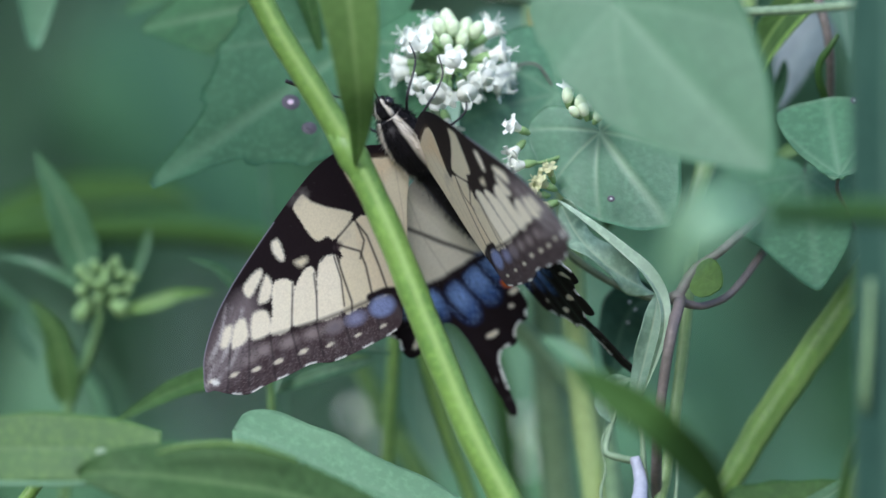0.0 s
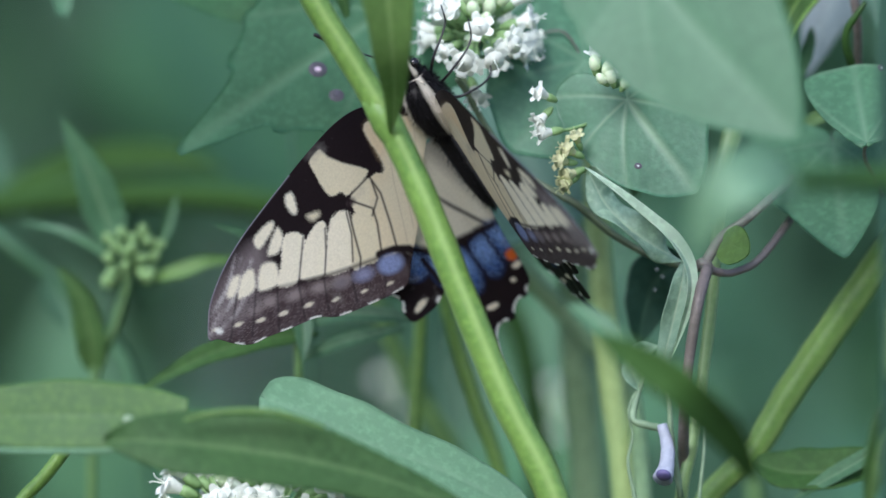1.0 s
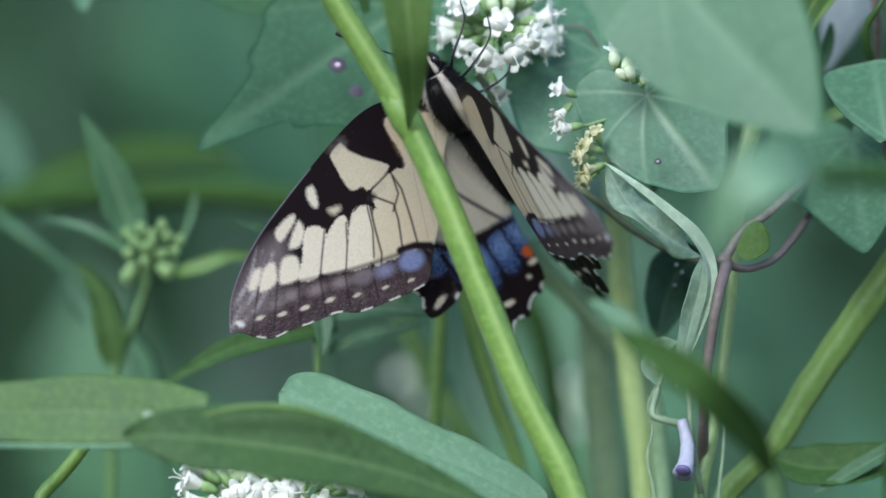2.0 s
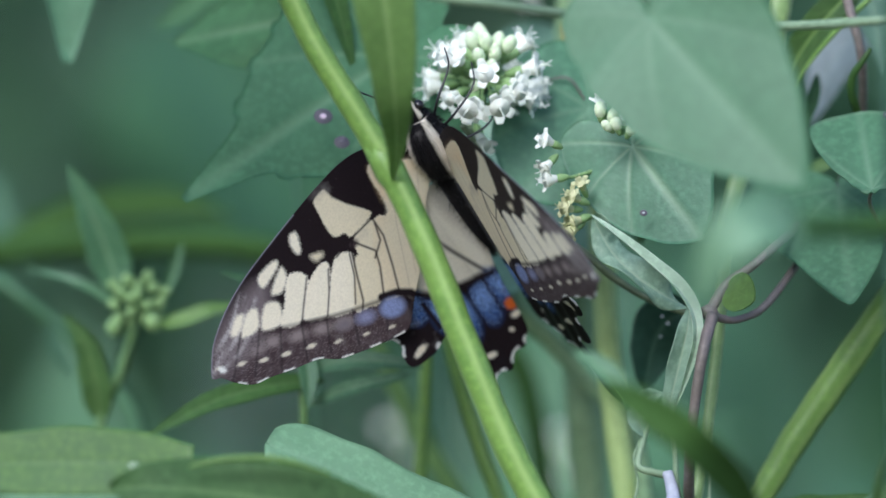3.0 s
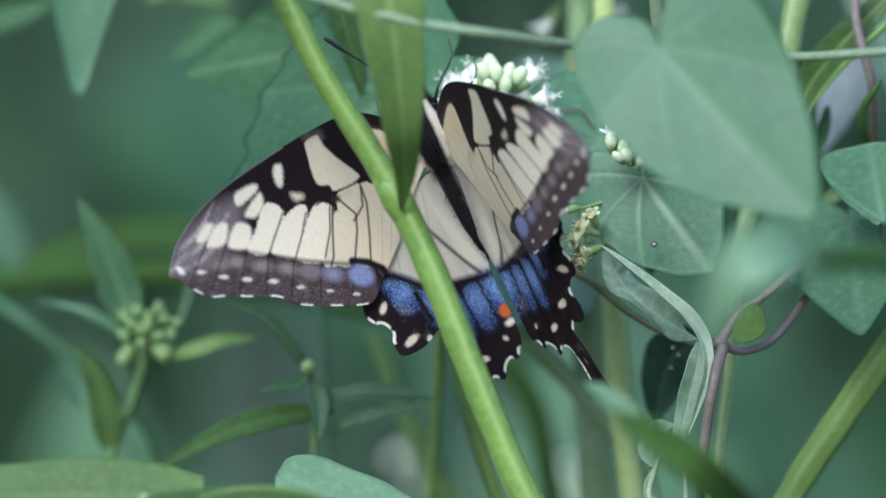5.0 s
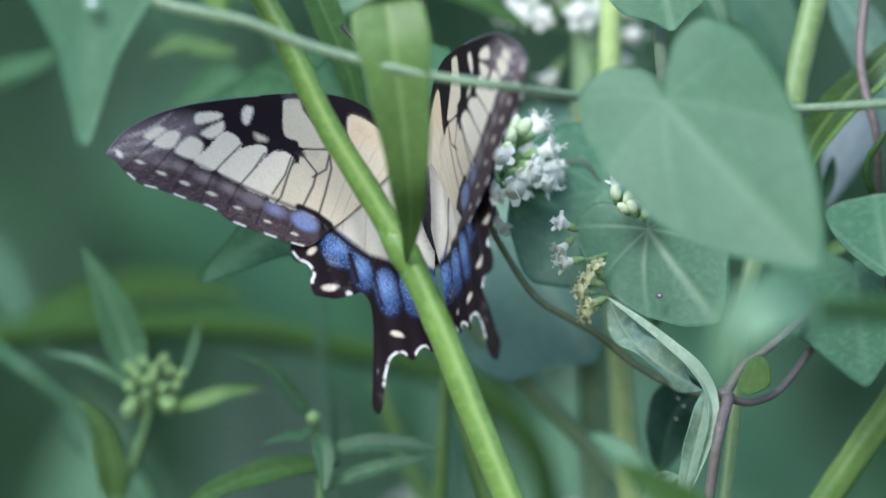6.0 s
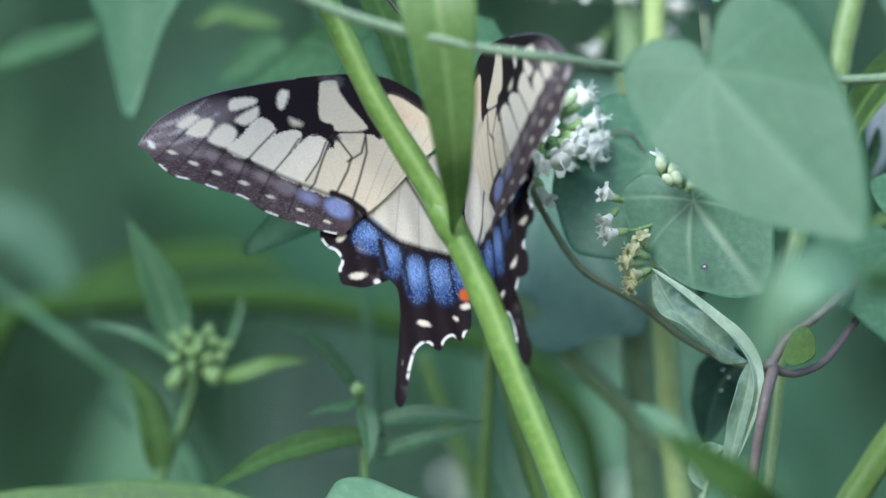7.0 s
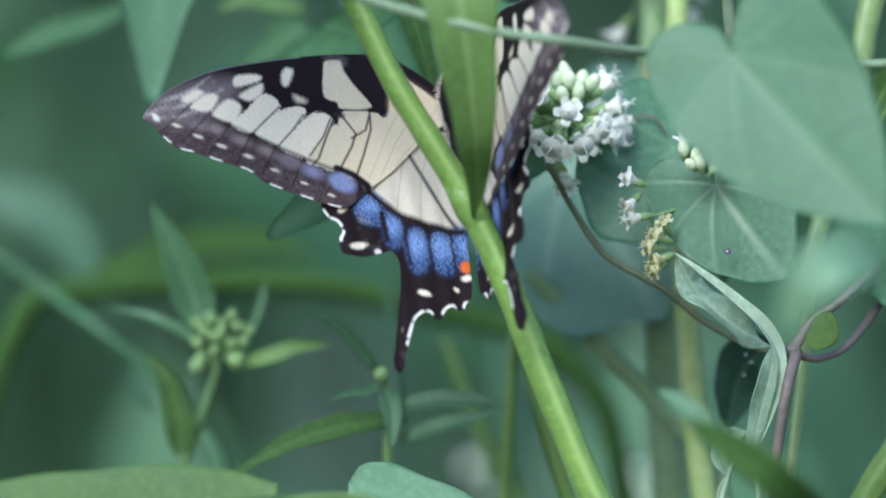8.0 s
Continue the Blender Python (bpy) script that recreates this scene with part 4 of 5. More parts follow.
# ---- the climbing vine with heart-shaped leaves and white flowers ----
def climbing_vine():
    t = thing("climbing_vine", root(1290, 0.012), "climbing vine with heart-shaped leaves and white flower heads", "vine")
    stalk("stem", [root(1290, 0.012), at(1270, 1700, 0.012), at(1283, 1180, 0.012), at(1286, 1010, -0.006), at(1294, 930, -0.008), at(1310, 830, -0.009), at(1326, 768, -0.004)],
          [0.0011, 0.0010, 0.0010, 0.0009, 0.0010, 0.0011], VINE, t, "purplish twining stem", 10, 40)
    stalk("stem", [at(1320, 764, -0.002), at(1342, 774, 0.0), at(1370, 776, 0.002), at(1412, 758, 0.004), at(1460, 700, 0.010), at(1490, 655, 0.020), at(1540, 560, 0.034), at(1578, 480, 0.034),
                   at(1592, 400, 0.026), at(1588, 300, 0.016), at(1560, 180, 0.016), at(1570, 20, 0.018), at(1560, -150, 0.02)], [0.0009, 0.0007, 0.0007, 0.0007, 0.0007, 0.0008, 0.0009, 0.0008], VINE, t, "purplish twining stem", 10, 60)
    stalk("stem", [at(1320, 764, -0.002), at(1352, 712, 0.0), at(1395, 682, 0.0), at(1440, 642, 0.004), at(1474, 612, 0.014), at(1540, 565, 0.024), at(1660, 500, 0.026)], [0.001, 0.0008, 0.00075, 0.0007], VINE, t, "", 9, 30)
    stalk("stem", [at(884, 432, 0.006), at(900, 455, 0.008), at(930, 510, 0.012), at(985, 590, 0.013), at(1050, 630, 0.012), at(1095, 655, 0.011), at(1160, 708, 0.011), at(1225, 745, 0.010), at(1288, 766, 0.006), at(1320, 764, -0.002)],
          [0.0006, 0.0006, 0.00065, 0.0008, 0.0006, 0.0006], TWIG_GREEN, t, "thin greenish vine stem", 9, 50)
    v, f = lathe([(-0.0012, 0.0008), (-0.0004, 0.0016), (0.0006, 0.0016), (0.0014, 0.0008)], 12, (0.3, -0.2, 1), at(1320, 764, -0.002))
    mesh_ob("node", v, f, VINE, t, "knobbly fork of the vine")

    # large heart-shaped leaf, out of focus in front
    heart("leaf", at(1214, 240, -0.066), at(1487, 540, -0.082), 1.0, LEAF_BLUE, t, "large blue-green heart-shaped leaf", -4, 0.07, 0.35, 0.05, 0.05, 0.012, seed=3, veiny=0.34,
          lop=[(-142, 0.05), (-132, 0.19), (-127, 0.28), (-113, 0.38), (-91, 0.41), (-58, 0.48), (-29, 0.63), (-10, 0.85), (0, 1.0), (11, 0.83), (26, 0.64), (58, 0.43), (96, 0.36), (128, 0.37), (149, 0.34), (161, 0.29), (175, 0.22), (191, 0.13), (203, 0.08), (218, 0.05)])
    stalk("petiole", [at(1214, 246, -0.0645), at(1213, 232, -0.054), at(1210, 190, -0.02), at(1205, 120, 0.012), at(1210, 20, 0.02), at(1210, -120, 0.03)], [0.0009, 0.0012, 0.0012, 0.0009], TWIG_GREEN, t, "", 8, 20)
    # round leaf with a hole-like pale spot
    leaf = heart("leaf", at(1184, 469, 0.004), at(1310, 637, -0.006), 1.1, LEAF_ROUND, t, "round green leaf with pale veins and a small pale spot", -8, 0.04, 0.7, 0.2, 0.03, 0.01, seed=8, radii=[1.0, 0.90, 0.76, 0.61, 0.49, 0.51, 0.58, 0.47, 0.22, 0.06], veiny=1.15)
    spot("blemish", at(1204, 587, -0.0045), 0.0007, [SPOT_PURPLE, DROPPING], leaf, "small pale spot with a purple rim")
    # oval leaf behind it, and the wide pale one below the flower head
    heart("leaf", at(1108, 402, 0.020), at(978, 562, 0.010), 1.0, LEAF_ROUND, t, "dull green heart-shaped leaf", -10, 0.06, 0.55, 0.3, 0.05, 0.01, seed=5, radii=[0.98, 0.94, 0.86, 0.76, 0.68, 0.62, 0.58, 0.5, 0.4, 0.3], veiny=0.4)
    heart("leaf", at(925, 430, 0.078), at(1075, 690, 0.046), 0.95, LEAF_PALE, t, "pale green heart-shaped leaf behind the flowers", -10, 0.08, 0.5, 0.2, 0.05, 0.02, seed=6, plump=1.35)
    # leaf with a drip point at the far side of the wing
    big = heart("leaf", at(760, 310, 0.022), at(380, 562, 0.014), 1.0, LEAF_TOOTHED, t, "toothed green leaf with purple blemishes", -20, 0.10, 0.42, 0.2, 0.06, 0.012, 0.026, seed=7, radii=[1.0, 0.66, 0.60, 0.48, 0.45, 0.42, 0.40, 0.35, 0.3, 0.2], veiny=0.9)
    spot("blemish", at(637, 416, 0.0105), 0.0017, [SPOT_PURPLE, SPOT_PINK], big, "purple blemish with a pink centre")
    spot("blemish", at(670, 462, 0.0105), 0.0014, [SPOT_PURPLE, SPOT_PURPLE], big, "purple blemish")
    heart("leaf", at(640, 235, 0.04), at(362, 285, 0.045), 0.85, LEAF_SHADE, t, "dull green lobed leaf out of focus", -18, 0.1, 0.6, 0.2, 0.05, 0.05, seed=17)
    # leaves at the far side of the fork
    fanned = heart("leaf", at(1608, 545, -0.004), at(1582, 399, 0.010), 1.0, LEAF_BLUE, t, "grey-green fan-shaped leaf with a bitten edge", 6, 0.1, 0.42, 0.05, 0.05, 0.012, seed=9,
                   lop=[(-178, 0.04), (-120, 0.07), (-75, 0.12), (-50, 0.26), (-38, 0.62), (-29, 0.98), (-10, 0.96), (0, 0.98), (12, 0.93), (25, 0.95), (36, 0.93), (48, 0.60), (66, 0.27), (110, 0.08), (178, 0.04)], veiny=0.6)
    spot("blemish", at(1636, 413, 0.0035), 0.0008, [SPOT_PURPLE, DROPPING], fanned, "bitten pale spot with a purple rim")
    stalk("petiole", [at(1607, 548, -0.004), at(1604, 566, 0.002), at(1612, 590, 0.008), at(1640, 640, 0.012)], [0.0003, 0.0004, 0.0004], VINE, t, "thin purple petiole", 7, 12)
    heart("leaf", at(1548, 545, 0.020), at(1571, 742, -0.002), 1.0, LEAF_BLUE, t, "green pointed leaf", -5, 0.08, 0.5, 0.1, 0.05, 0.012, seed=10,
          lop=[(-175, 0.06), (-130, 0.22), (-100, 0.30), (-60, 0.33), (-30, 0.50), (-12, 0.78), (0, 1.0), (10, 0.84), (28, 0.66), (52, 0.60), (78, 0.66), (98, 0.62), (130, 0.30), (175, 0.06)], veiny=0.35)
    heart("leaf", at(1368, 726, -0.003), at(1400, 741, -0.007), 1.0, LEAF_LIT, t, "small round young leaf", 0, 0.05, 0.62, 0.5, 0.02, 0.01, seed=12, radii=[0.98, 0.94, 0.86, 0.76, 0.70, 0.66, 0.62, 0.56, 0.5, 0.46], veiny=0.25)
    stalk("stem", [at(1606, 296, 0.010), at(1592, 318, 0.010), at(1574, 345, 0.011), at(1572, 372, 0.012), at(1580, 400, 0.014), at(1590, 440, 0.018)], [0.0004, 0.0007, 0.0008, 0.0007], LEAF_DEEP, t, "dark green hooked shoot", 9, 20)
    # withering folded leaf that hangs from the fork
    blade("leaf", [at(1113, 592, 0.0), at(1147, 655, -0.001), at(1194, 702, -0.002), at(1246, 736, -0.001), at(1292, 760, 0.001)], 0.0031, LEAF_DRY, t,
          "pale folded withering leaf", "lance", (0.2, -1, 0.6), 0.5, 0.7, ribs=12, seed=4)
    blade("leaf", [at(1288, 748, -0.003), at(1280, 800, -0.004), at(1264, 870, -0.003), at(1250, 925, -0.002), at(1236, 985, 0.0)], 0.0021, LEAF_DRY, t, "pale hanging strip of leaf", "lance", (0.0, -1, 0.2), 0.35, 0.4, seed=9)
    blade("leaf", [at(1110, 588, -0.003), at(1162, 630, -0.005), at(1224, 684, -0.006), at(1268, 724, -0.006), at(1294, 768, -0.006), at(1298, 815, -0.006), at(1280, 880, -0.005), at(1262, 930, -0.004)], 0.0012, LEAF_RIM, t, "rolled pale leaf edge", "lance", (0.2, -1, 0.8), 1.1, 0.25, seed=5)
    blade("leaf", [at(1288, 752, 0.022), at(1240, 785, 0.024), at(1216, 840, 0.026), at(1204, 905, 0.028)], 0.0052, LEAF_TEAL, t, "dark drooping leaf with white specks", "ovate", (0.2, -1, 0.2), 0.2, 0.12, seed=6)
    for u, v in ((1237, 770), (1247, 783), (1234, 806)):
        spot("speck", at(u, v, 0.018), 0.00028, [DROPPING, DROPPING], t, "tiny white speck on a dark leaf")

    # the main head of white flowers
    stalk("flower_stalk", [at(900, 455, 0.008), at(894, 432, 0.012), at(905, 395, 0.013), at(925, 362, 0.012)], [0.0007, 0.00065, 0.0006], TWIG_GREEN, t, "", 8, 20)
    flower_head(t, at(924, 352, 0.012), (0.15, -0.55, 0.85), 0.0056, 25, 13, 21, size=1.24)
    flower_head(t, at(897, 400, 0.016), (-0.35, -0.5, 0.3), 0.0045, 5, 1, 22, "lower white florets of the flower head", 1.2)
    # buds and florets round the round leaf
    for u, v, way, m, s in ((1128, 428, (-0.05, -0.3, 1), BUDS[0], 0.85), (1140, 434, (0.4, -0.3, 0.8), BUDS[0], 0.85), (1162, 450, (-0.3, -0.3, 0.9), BUDS[0], 0.85), (1172, 456, (0.5, -0.4, 0.8), BUDS[0], 0.85), (1152, 446, (-0.6, -0.4, 0.6), BUDS[0], 0.7)):
        set_head("bud", m, at(u, v, -0.003), way, s, t, 20)
    for u, v, way, m, s in ((1060, 472, (-0.75, -0.5, 0.35), FLORETS[1], 0.95), (1052, 484, (-0.6, -0.5, -0.6), FLORETS[2], 0.9), (1134, 424, (-0.1, -0.5, 0.8), FLORETS[0], 1.0), (1166, 448, (0.15, -0.6, 0.8), FLORETS[1], 1.0), (1072, 523, (-1, -0.4, -0.15), FLORETS[0], 1.0),
                            (1108, 572, (-0.75, -0.5, 0.35), WILTS[0], 0.95), (1112, 592, (-0.9, -0.5, -0.3), WILTS[0], 1.0), (1104, 560, (-0.3, -0.5, 0.7), WILTS[0], 0.8), (1100, 604, (-0.8, -0.6, -0.5), WILTS[0], 0.9), (1096, 582, (-0.9, -0.6, 0.1), WILTS[0], 0.9)):
        set_head("floret", m, at(u, v, 0.001), way, s, t, 40)
    stalk("flower_stalk", [at(1180, 470, 0.008), at(1130, 505, 0.007), at(1085, 522, 0.003), at(1060, 525, 0.001)], [0.0004, 0.00035, 0.0003], CALYX, t, "", 7, 14)
    # a head below, half hidden by the broad leaves, and one high up and out of focus
    stalk("flower_stalk", [at(540, 1500, 0.01), at(530, 1320, 0.006), at(515, 1220, 0.004)], [0.0008, 0.0007, 0.0006], TWIG_GREEN, t, "", 8, 12)
    flower_head(t, at(470, 1190, 0.004), (0, -0.3, 1), 0.006, 22, 3, 23, size=1.3)
    flower_head(t, at(570, 1190, 0.004), (0.1, -0.3, 1), 0.006, 22, 4, 24, size=1.3)
    stalk("flower_stalk", [at(1200, 640, 0.045), at(1120, 300, 0.040), at(1080, 150, 0.07), at(1040, 70, 0.075)], [0.0008, 0.0007, 0.0006], STALK_BACK, t, "", 8, 16)
    flower_head(t, at(1040, 80, 0.075), (-0.1, -0.4, 1), 0.0075, 22, 6, 25, "white flower head out of focus", 1.25)
    flower_head(t, at(1070, 128, 0.075), (0.2, -0.5, -0.2), 0.006, 10, 0, 26, "white florets out of focus", 1.2)
    set_head("floret", FLORETS[2], at(668, 203, 0.035), (-0.2, -0.6, 0.3), 1.0, t)
    stalk("petiole", [at(1028, 354, 0.02), at(1062, 347, 0.02), at(1080, 356, 0.02), at(1108, 402, 0.021)], [0.00016, 0.00022, 0.0002], VINE, t, "thin purple petiole", 7, 12)
    blade("leaf", [at(1066, 348, 0.026), at(1072, 315, 0.03), at(1070, 285, 0.034), at(1058, 250, 0.036)], 0.0014, LEAF_SERE, t, "small yellowing leaf", "lance", (0.3, -1, 0.2), 0.3, 0.2, seed=16)
    # broad leaf at the lower edge
    blade("leaf", [at(1010, 1205, -0.010), at(870, 1130, -0.012), at(730, 1078, -0.014), at(620, 1026, -0.016), at(535, 994, -0.017)], 0.0076, LEAF_SOFT, t, "broad blue-green leaf", "blunt", (0, -1, 0.8), 0.08, 0.10, ribs=6, seed=14, veiny=0.3)
    heart("leaf", at(1190, -60, 0.0), at(1225, 118, -0.004), 1.3, LEAF_BLUE, t, "pale blue-green heart-shaped leaf at the top", -6, 0.1, 0.4, 0.2, 0.05, 0.02, seed=15, plump=1.2)
    return t


climbing_vine()


# ---- the pale stalks, the lilac tube flower and dry threads ----
def pale_stalks():
    t = thing("pale_stalk_clump", root(1175, 0.045), "clump of pale yellow-green stalks, out of focus", "weed")
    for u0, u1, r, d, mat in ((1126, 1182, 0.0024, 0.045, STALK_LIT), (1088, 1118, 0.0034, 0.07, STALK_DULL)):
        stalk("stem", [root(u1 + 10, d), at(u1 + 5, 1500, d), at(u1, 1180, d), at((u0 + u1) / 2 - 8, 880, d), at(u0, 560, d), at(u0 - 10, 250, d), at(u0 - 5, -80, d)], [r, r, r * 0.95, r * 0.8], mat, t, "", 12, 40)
    return t


pale_stalks()


def lilac_flower():
    t = thing("withered_weed", root(1290, 0.004), "withered pale weed with one hanging lilac flower", "weed")
    stalk("stem", [root(1290, 0.004), at(1290, 1500, 0.004), at(1292, 1250, 0.004), at(1280, 1175, 0.004)], [0.0008, 0.0008, 0.0007], STALK_BACK, t, "", 10, 20)
    stalk("stem", [root(1300, 0.003), at(1302, 1400, 0.003), at(1312, 1180, 0.002), at(1320, 1100, 0.002), at(1324, 1030, 0.003)], [0.0007, 0.0005, 0.0004, 0.0003, 0.0002], STALK_PALE, t, "dry pale thread", 7, 24)
    stalk("stem", [root(1205, 0.003), at(1204, 1400, 0.003), at(1198, 1180, 0.002), at(1186, 1110, 0.002), at(1194, 1065, 0.002), at(1187, 1020, 0.002), at(1200, 985, 0.004)], [0.0005, 0.0004, 0.0003, 0.0002, 0.0002], STALK_PALE, t, "dry pale thread", 7, 40)
    stalk("stem", [at(1280, 1175, 0.004), at(1262, 1060, 0.002), at(1258, 990, 0.002), at(1240, 935, 0.004), at(1215, 925, 0.004)], [0.0006, 0.0005, 0.0005, 0.0004], STALK_PALE, t, "", 8, 20)
    stalk("stem", [at(1250, 1052, 0.002), at(1220, 1046, 0.001), at(1195, 1035, 0.001), at(1204, 990, 0.003), at(1215, 960, 0.004)], [0.0007, 0.0007, 0.0006, 0.0003], STALK_PALE, t, "", 8, 20)
    v, f, w = tube([at(1246, 1045, 0.001), at(1256, 1085, 0.0), at(1254, 1120, -0.002), at(1248, 1140, -0.004)], [0.0009, 0.0012, 0.0014, 0.0018], 14, 20)
    flower = mesh_ob("flower_tube", v, f, LILAC, t, "pale lilac tubular flower")
    v, f = lathe([(-0.0004, 0.0013), (0.0001, 0.0014), (0.0004, 0.0011), (0.0005, 0.0002)], 12, (-0.2, -0.6, -0.75), at(1249, 1135, -0.0052))
    mesh_ob("throat", v, f, PURPLE, flower, "dark purple throat")
    blade("leaf", [at(1210, 985, 0.004), at(1195, 950, 0.003), at(1212, 915, 0.003), at(1240, 905, 0.004)], 0.0022, LEAF_DRY, t, "shrivelled pale leaf", "lance", (0.3, -1, 0.3), 0.5, 0.3, seed=3)
    return t


lilac_flower()


# ---- grass-like stalks and blades at the far side ----
def leaning_stalk():
    t = thing("leaning_stalk", root(1250, 0.02), "leaning yellow-green jointed stalk", "weed")
    stalk("stem", [root(1250, 0.02), at(1270, 1500, 0.02), at(1320, 1190, 0.02), at(1408, 1092, 0.02), at(1470, 990, 0.02), at(1555, 865, 0.02), at(1645, 735, 0.02), at(1740, 590, 0.02), at(1830, 420, 0.02)],
          [0.0016, 0.0018, 0.0022, 0.0026, 0.0028, 0.0026, 0.0022], STALK, t, "jointed yellow-green stem", 14, 50, 0.05)
    blade("leaf", [at(1400, 1110, 0.018), at(1480, 1130, 0.015), at(1600, 1120, 0.012), at(1720, 1080, 0.01)], 0.0045, LEAF_DARK, t, "dark green narrow leaf", "lance", (0, -1, 0.7), 0.3)
    blade("leaf", [at(1480, 1175, 0.012), at(1560, 1130, 0.010), at(1640, 1085, 0.008), at(1700, 1060, 0.006)], 0.0016, LEAF_MID, t, "", "lance", (0, -1, 0.5), 0.3, seed=3)
    return t


leaning_stalk()


def front_blade():
    t = thing("arching_weed", root(1420, -0.10), "arching weed with broad green leaf, out of focus in front", "weed")
    stalk("stem", [root(1430, -0.10), at(1425, 1600, -0.10), at(1418, 1250, -0.10), at(1405, 1125, -0.10)], [0.0018, 0.0018, 0.0016, 0.0014], STALK_BACK, t, "", 9, 20)
    blade("leaf", [at(1412, 1150, -0.10), at(1370, 1075, -0.11), at(1290, 990, -0.12), at(1215, 935, -0.12), at(1165, 905, -0.118), at(1130, 880, -0.115)], 0.0033, CANE, t, "broad dark green leaf", "lance", (0.3, -1, -0.35), 0.2, seed=8)
    blade("leaf", [at(1185, 915, -0.082), at(1150, 880, -0.08), at(1115, 850, -0.078), at(1080, 832, -0.076)], 0.0022, LEAF_MID, t, "pale turned-over leaf tip", "lance", (0.1, -1, 0.5), 0.1, seed=9)
    stalk("stem", [at(850, 620, 0.06), at(900, 670, 0.06), at(985, 760, 0.06), at(1065, 838, 0.06), at(1130, 905, 0.055), at(1190, 990, 0.05), at(1215, 1300, 0.03), root(1235, 0.01)], [0.0014, 0.0017, 0.0019, 0.0019, 0.0017, 0.0015], STALK_DULL, t, "", 9, 40)
    return t


front_blade()


def bowed_leaf():
    t = thing("bowed_grass", root(1900, -0.09), "pale bowed leaf blade far out of focus in front", "grass")
    stalk("stem", [root(1930, -0.15), at(1930, 1000, -0.15), at(1800, 640, -0.152), at(1690, 612, -0.154), at(1560, 612, -0.16), at(1470, 616, -0.17), at(1420, 622, -0.175)], [0.002, 0.002, 0.0021, 0.0019, 0.0012], LEAF_DARK, t, "olive green stalk of the blade", 9, 40)
    blade("leaf", [at(1480, 612, -0.172), at(1430, 600, -0.178), at(1385, 612, -0.182), at(1345, 648, -0.182), at(1318, 700, -0.18), at(1302, 752, -0.178)], 0.0050, LEAF_SOFT, t, "pale bowed blade", "ovate", (0.1, -1, 0.5), 0.2, nu=50, seed=2)
    return t


bowed_leaf()


def edge_blade():
    t = thing("tall_grass", root(1700, -0.10), "tall dark green grass blade out of focus in front", "grass")
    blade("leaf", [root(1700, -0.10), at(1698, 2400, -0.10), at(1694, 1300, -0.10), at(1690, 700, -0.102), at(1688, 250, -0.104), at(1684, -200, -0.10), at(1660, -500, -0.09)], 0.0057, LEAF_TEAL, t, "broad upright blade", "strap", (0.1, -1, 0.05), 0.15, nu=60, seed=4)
    stalk("stem", [at(1664, 730, -0.106), at(1660, 830, -0.106), at(1654, 950, -0.103), at(1662, 1010, -0.09), at(1680, 1400, -0.08), at(1692, 3000, -0.09), root(1698, -0.10)], [0.0005, 0.0008, 0.0008, 0.0006, 0.0008, 0.0012], STALK_DULL, t, "pale thin shoot", 8, 30)
    blade("leaf", [at(1608, 1200, -0.06), at(1628, 1090, -0.06), at(1656, 1000, -0.058), at(1690, 920, -0.056)], 0.0022, LEAF_DEEP, t, "dark green side blade", "lance", (0.2, -1, 0.1), 0.3, seed=5)
    blade("leaf", [at(1680, 1230, -0.05), at(1676, 1120, -0.05), at(1690, 1010, -0.05), at(1720, 920, -0.05)], 0.0018, LEAF_LOW, t, "", "lance", (-0.2, -1, 0.1), 0.3, seed=6)
    return t


edge_blade()


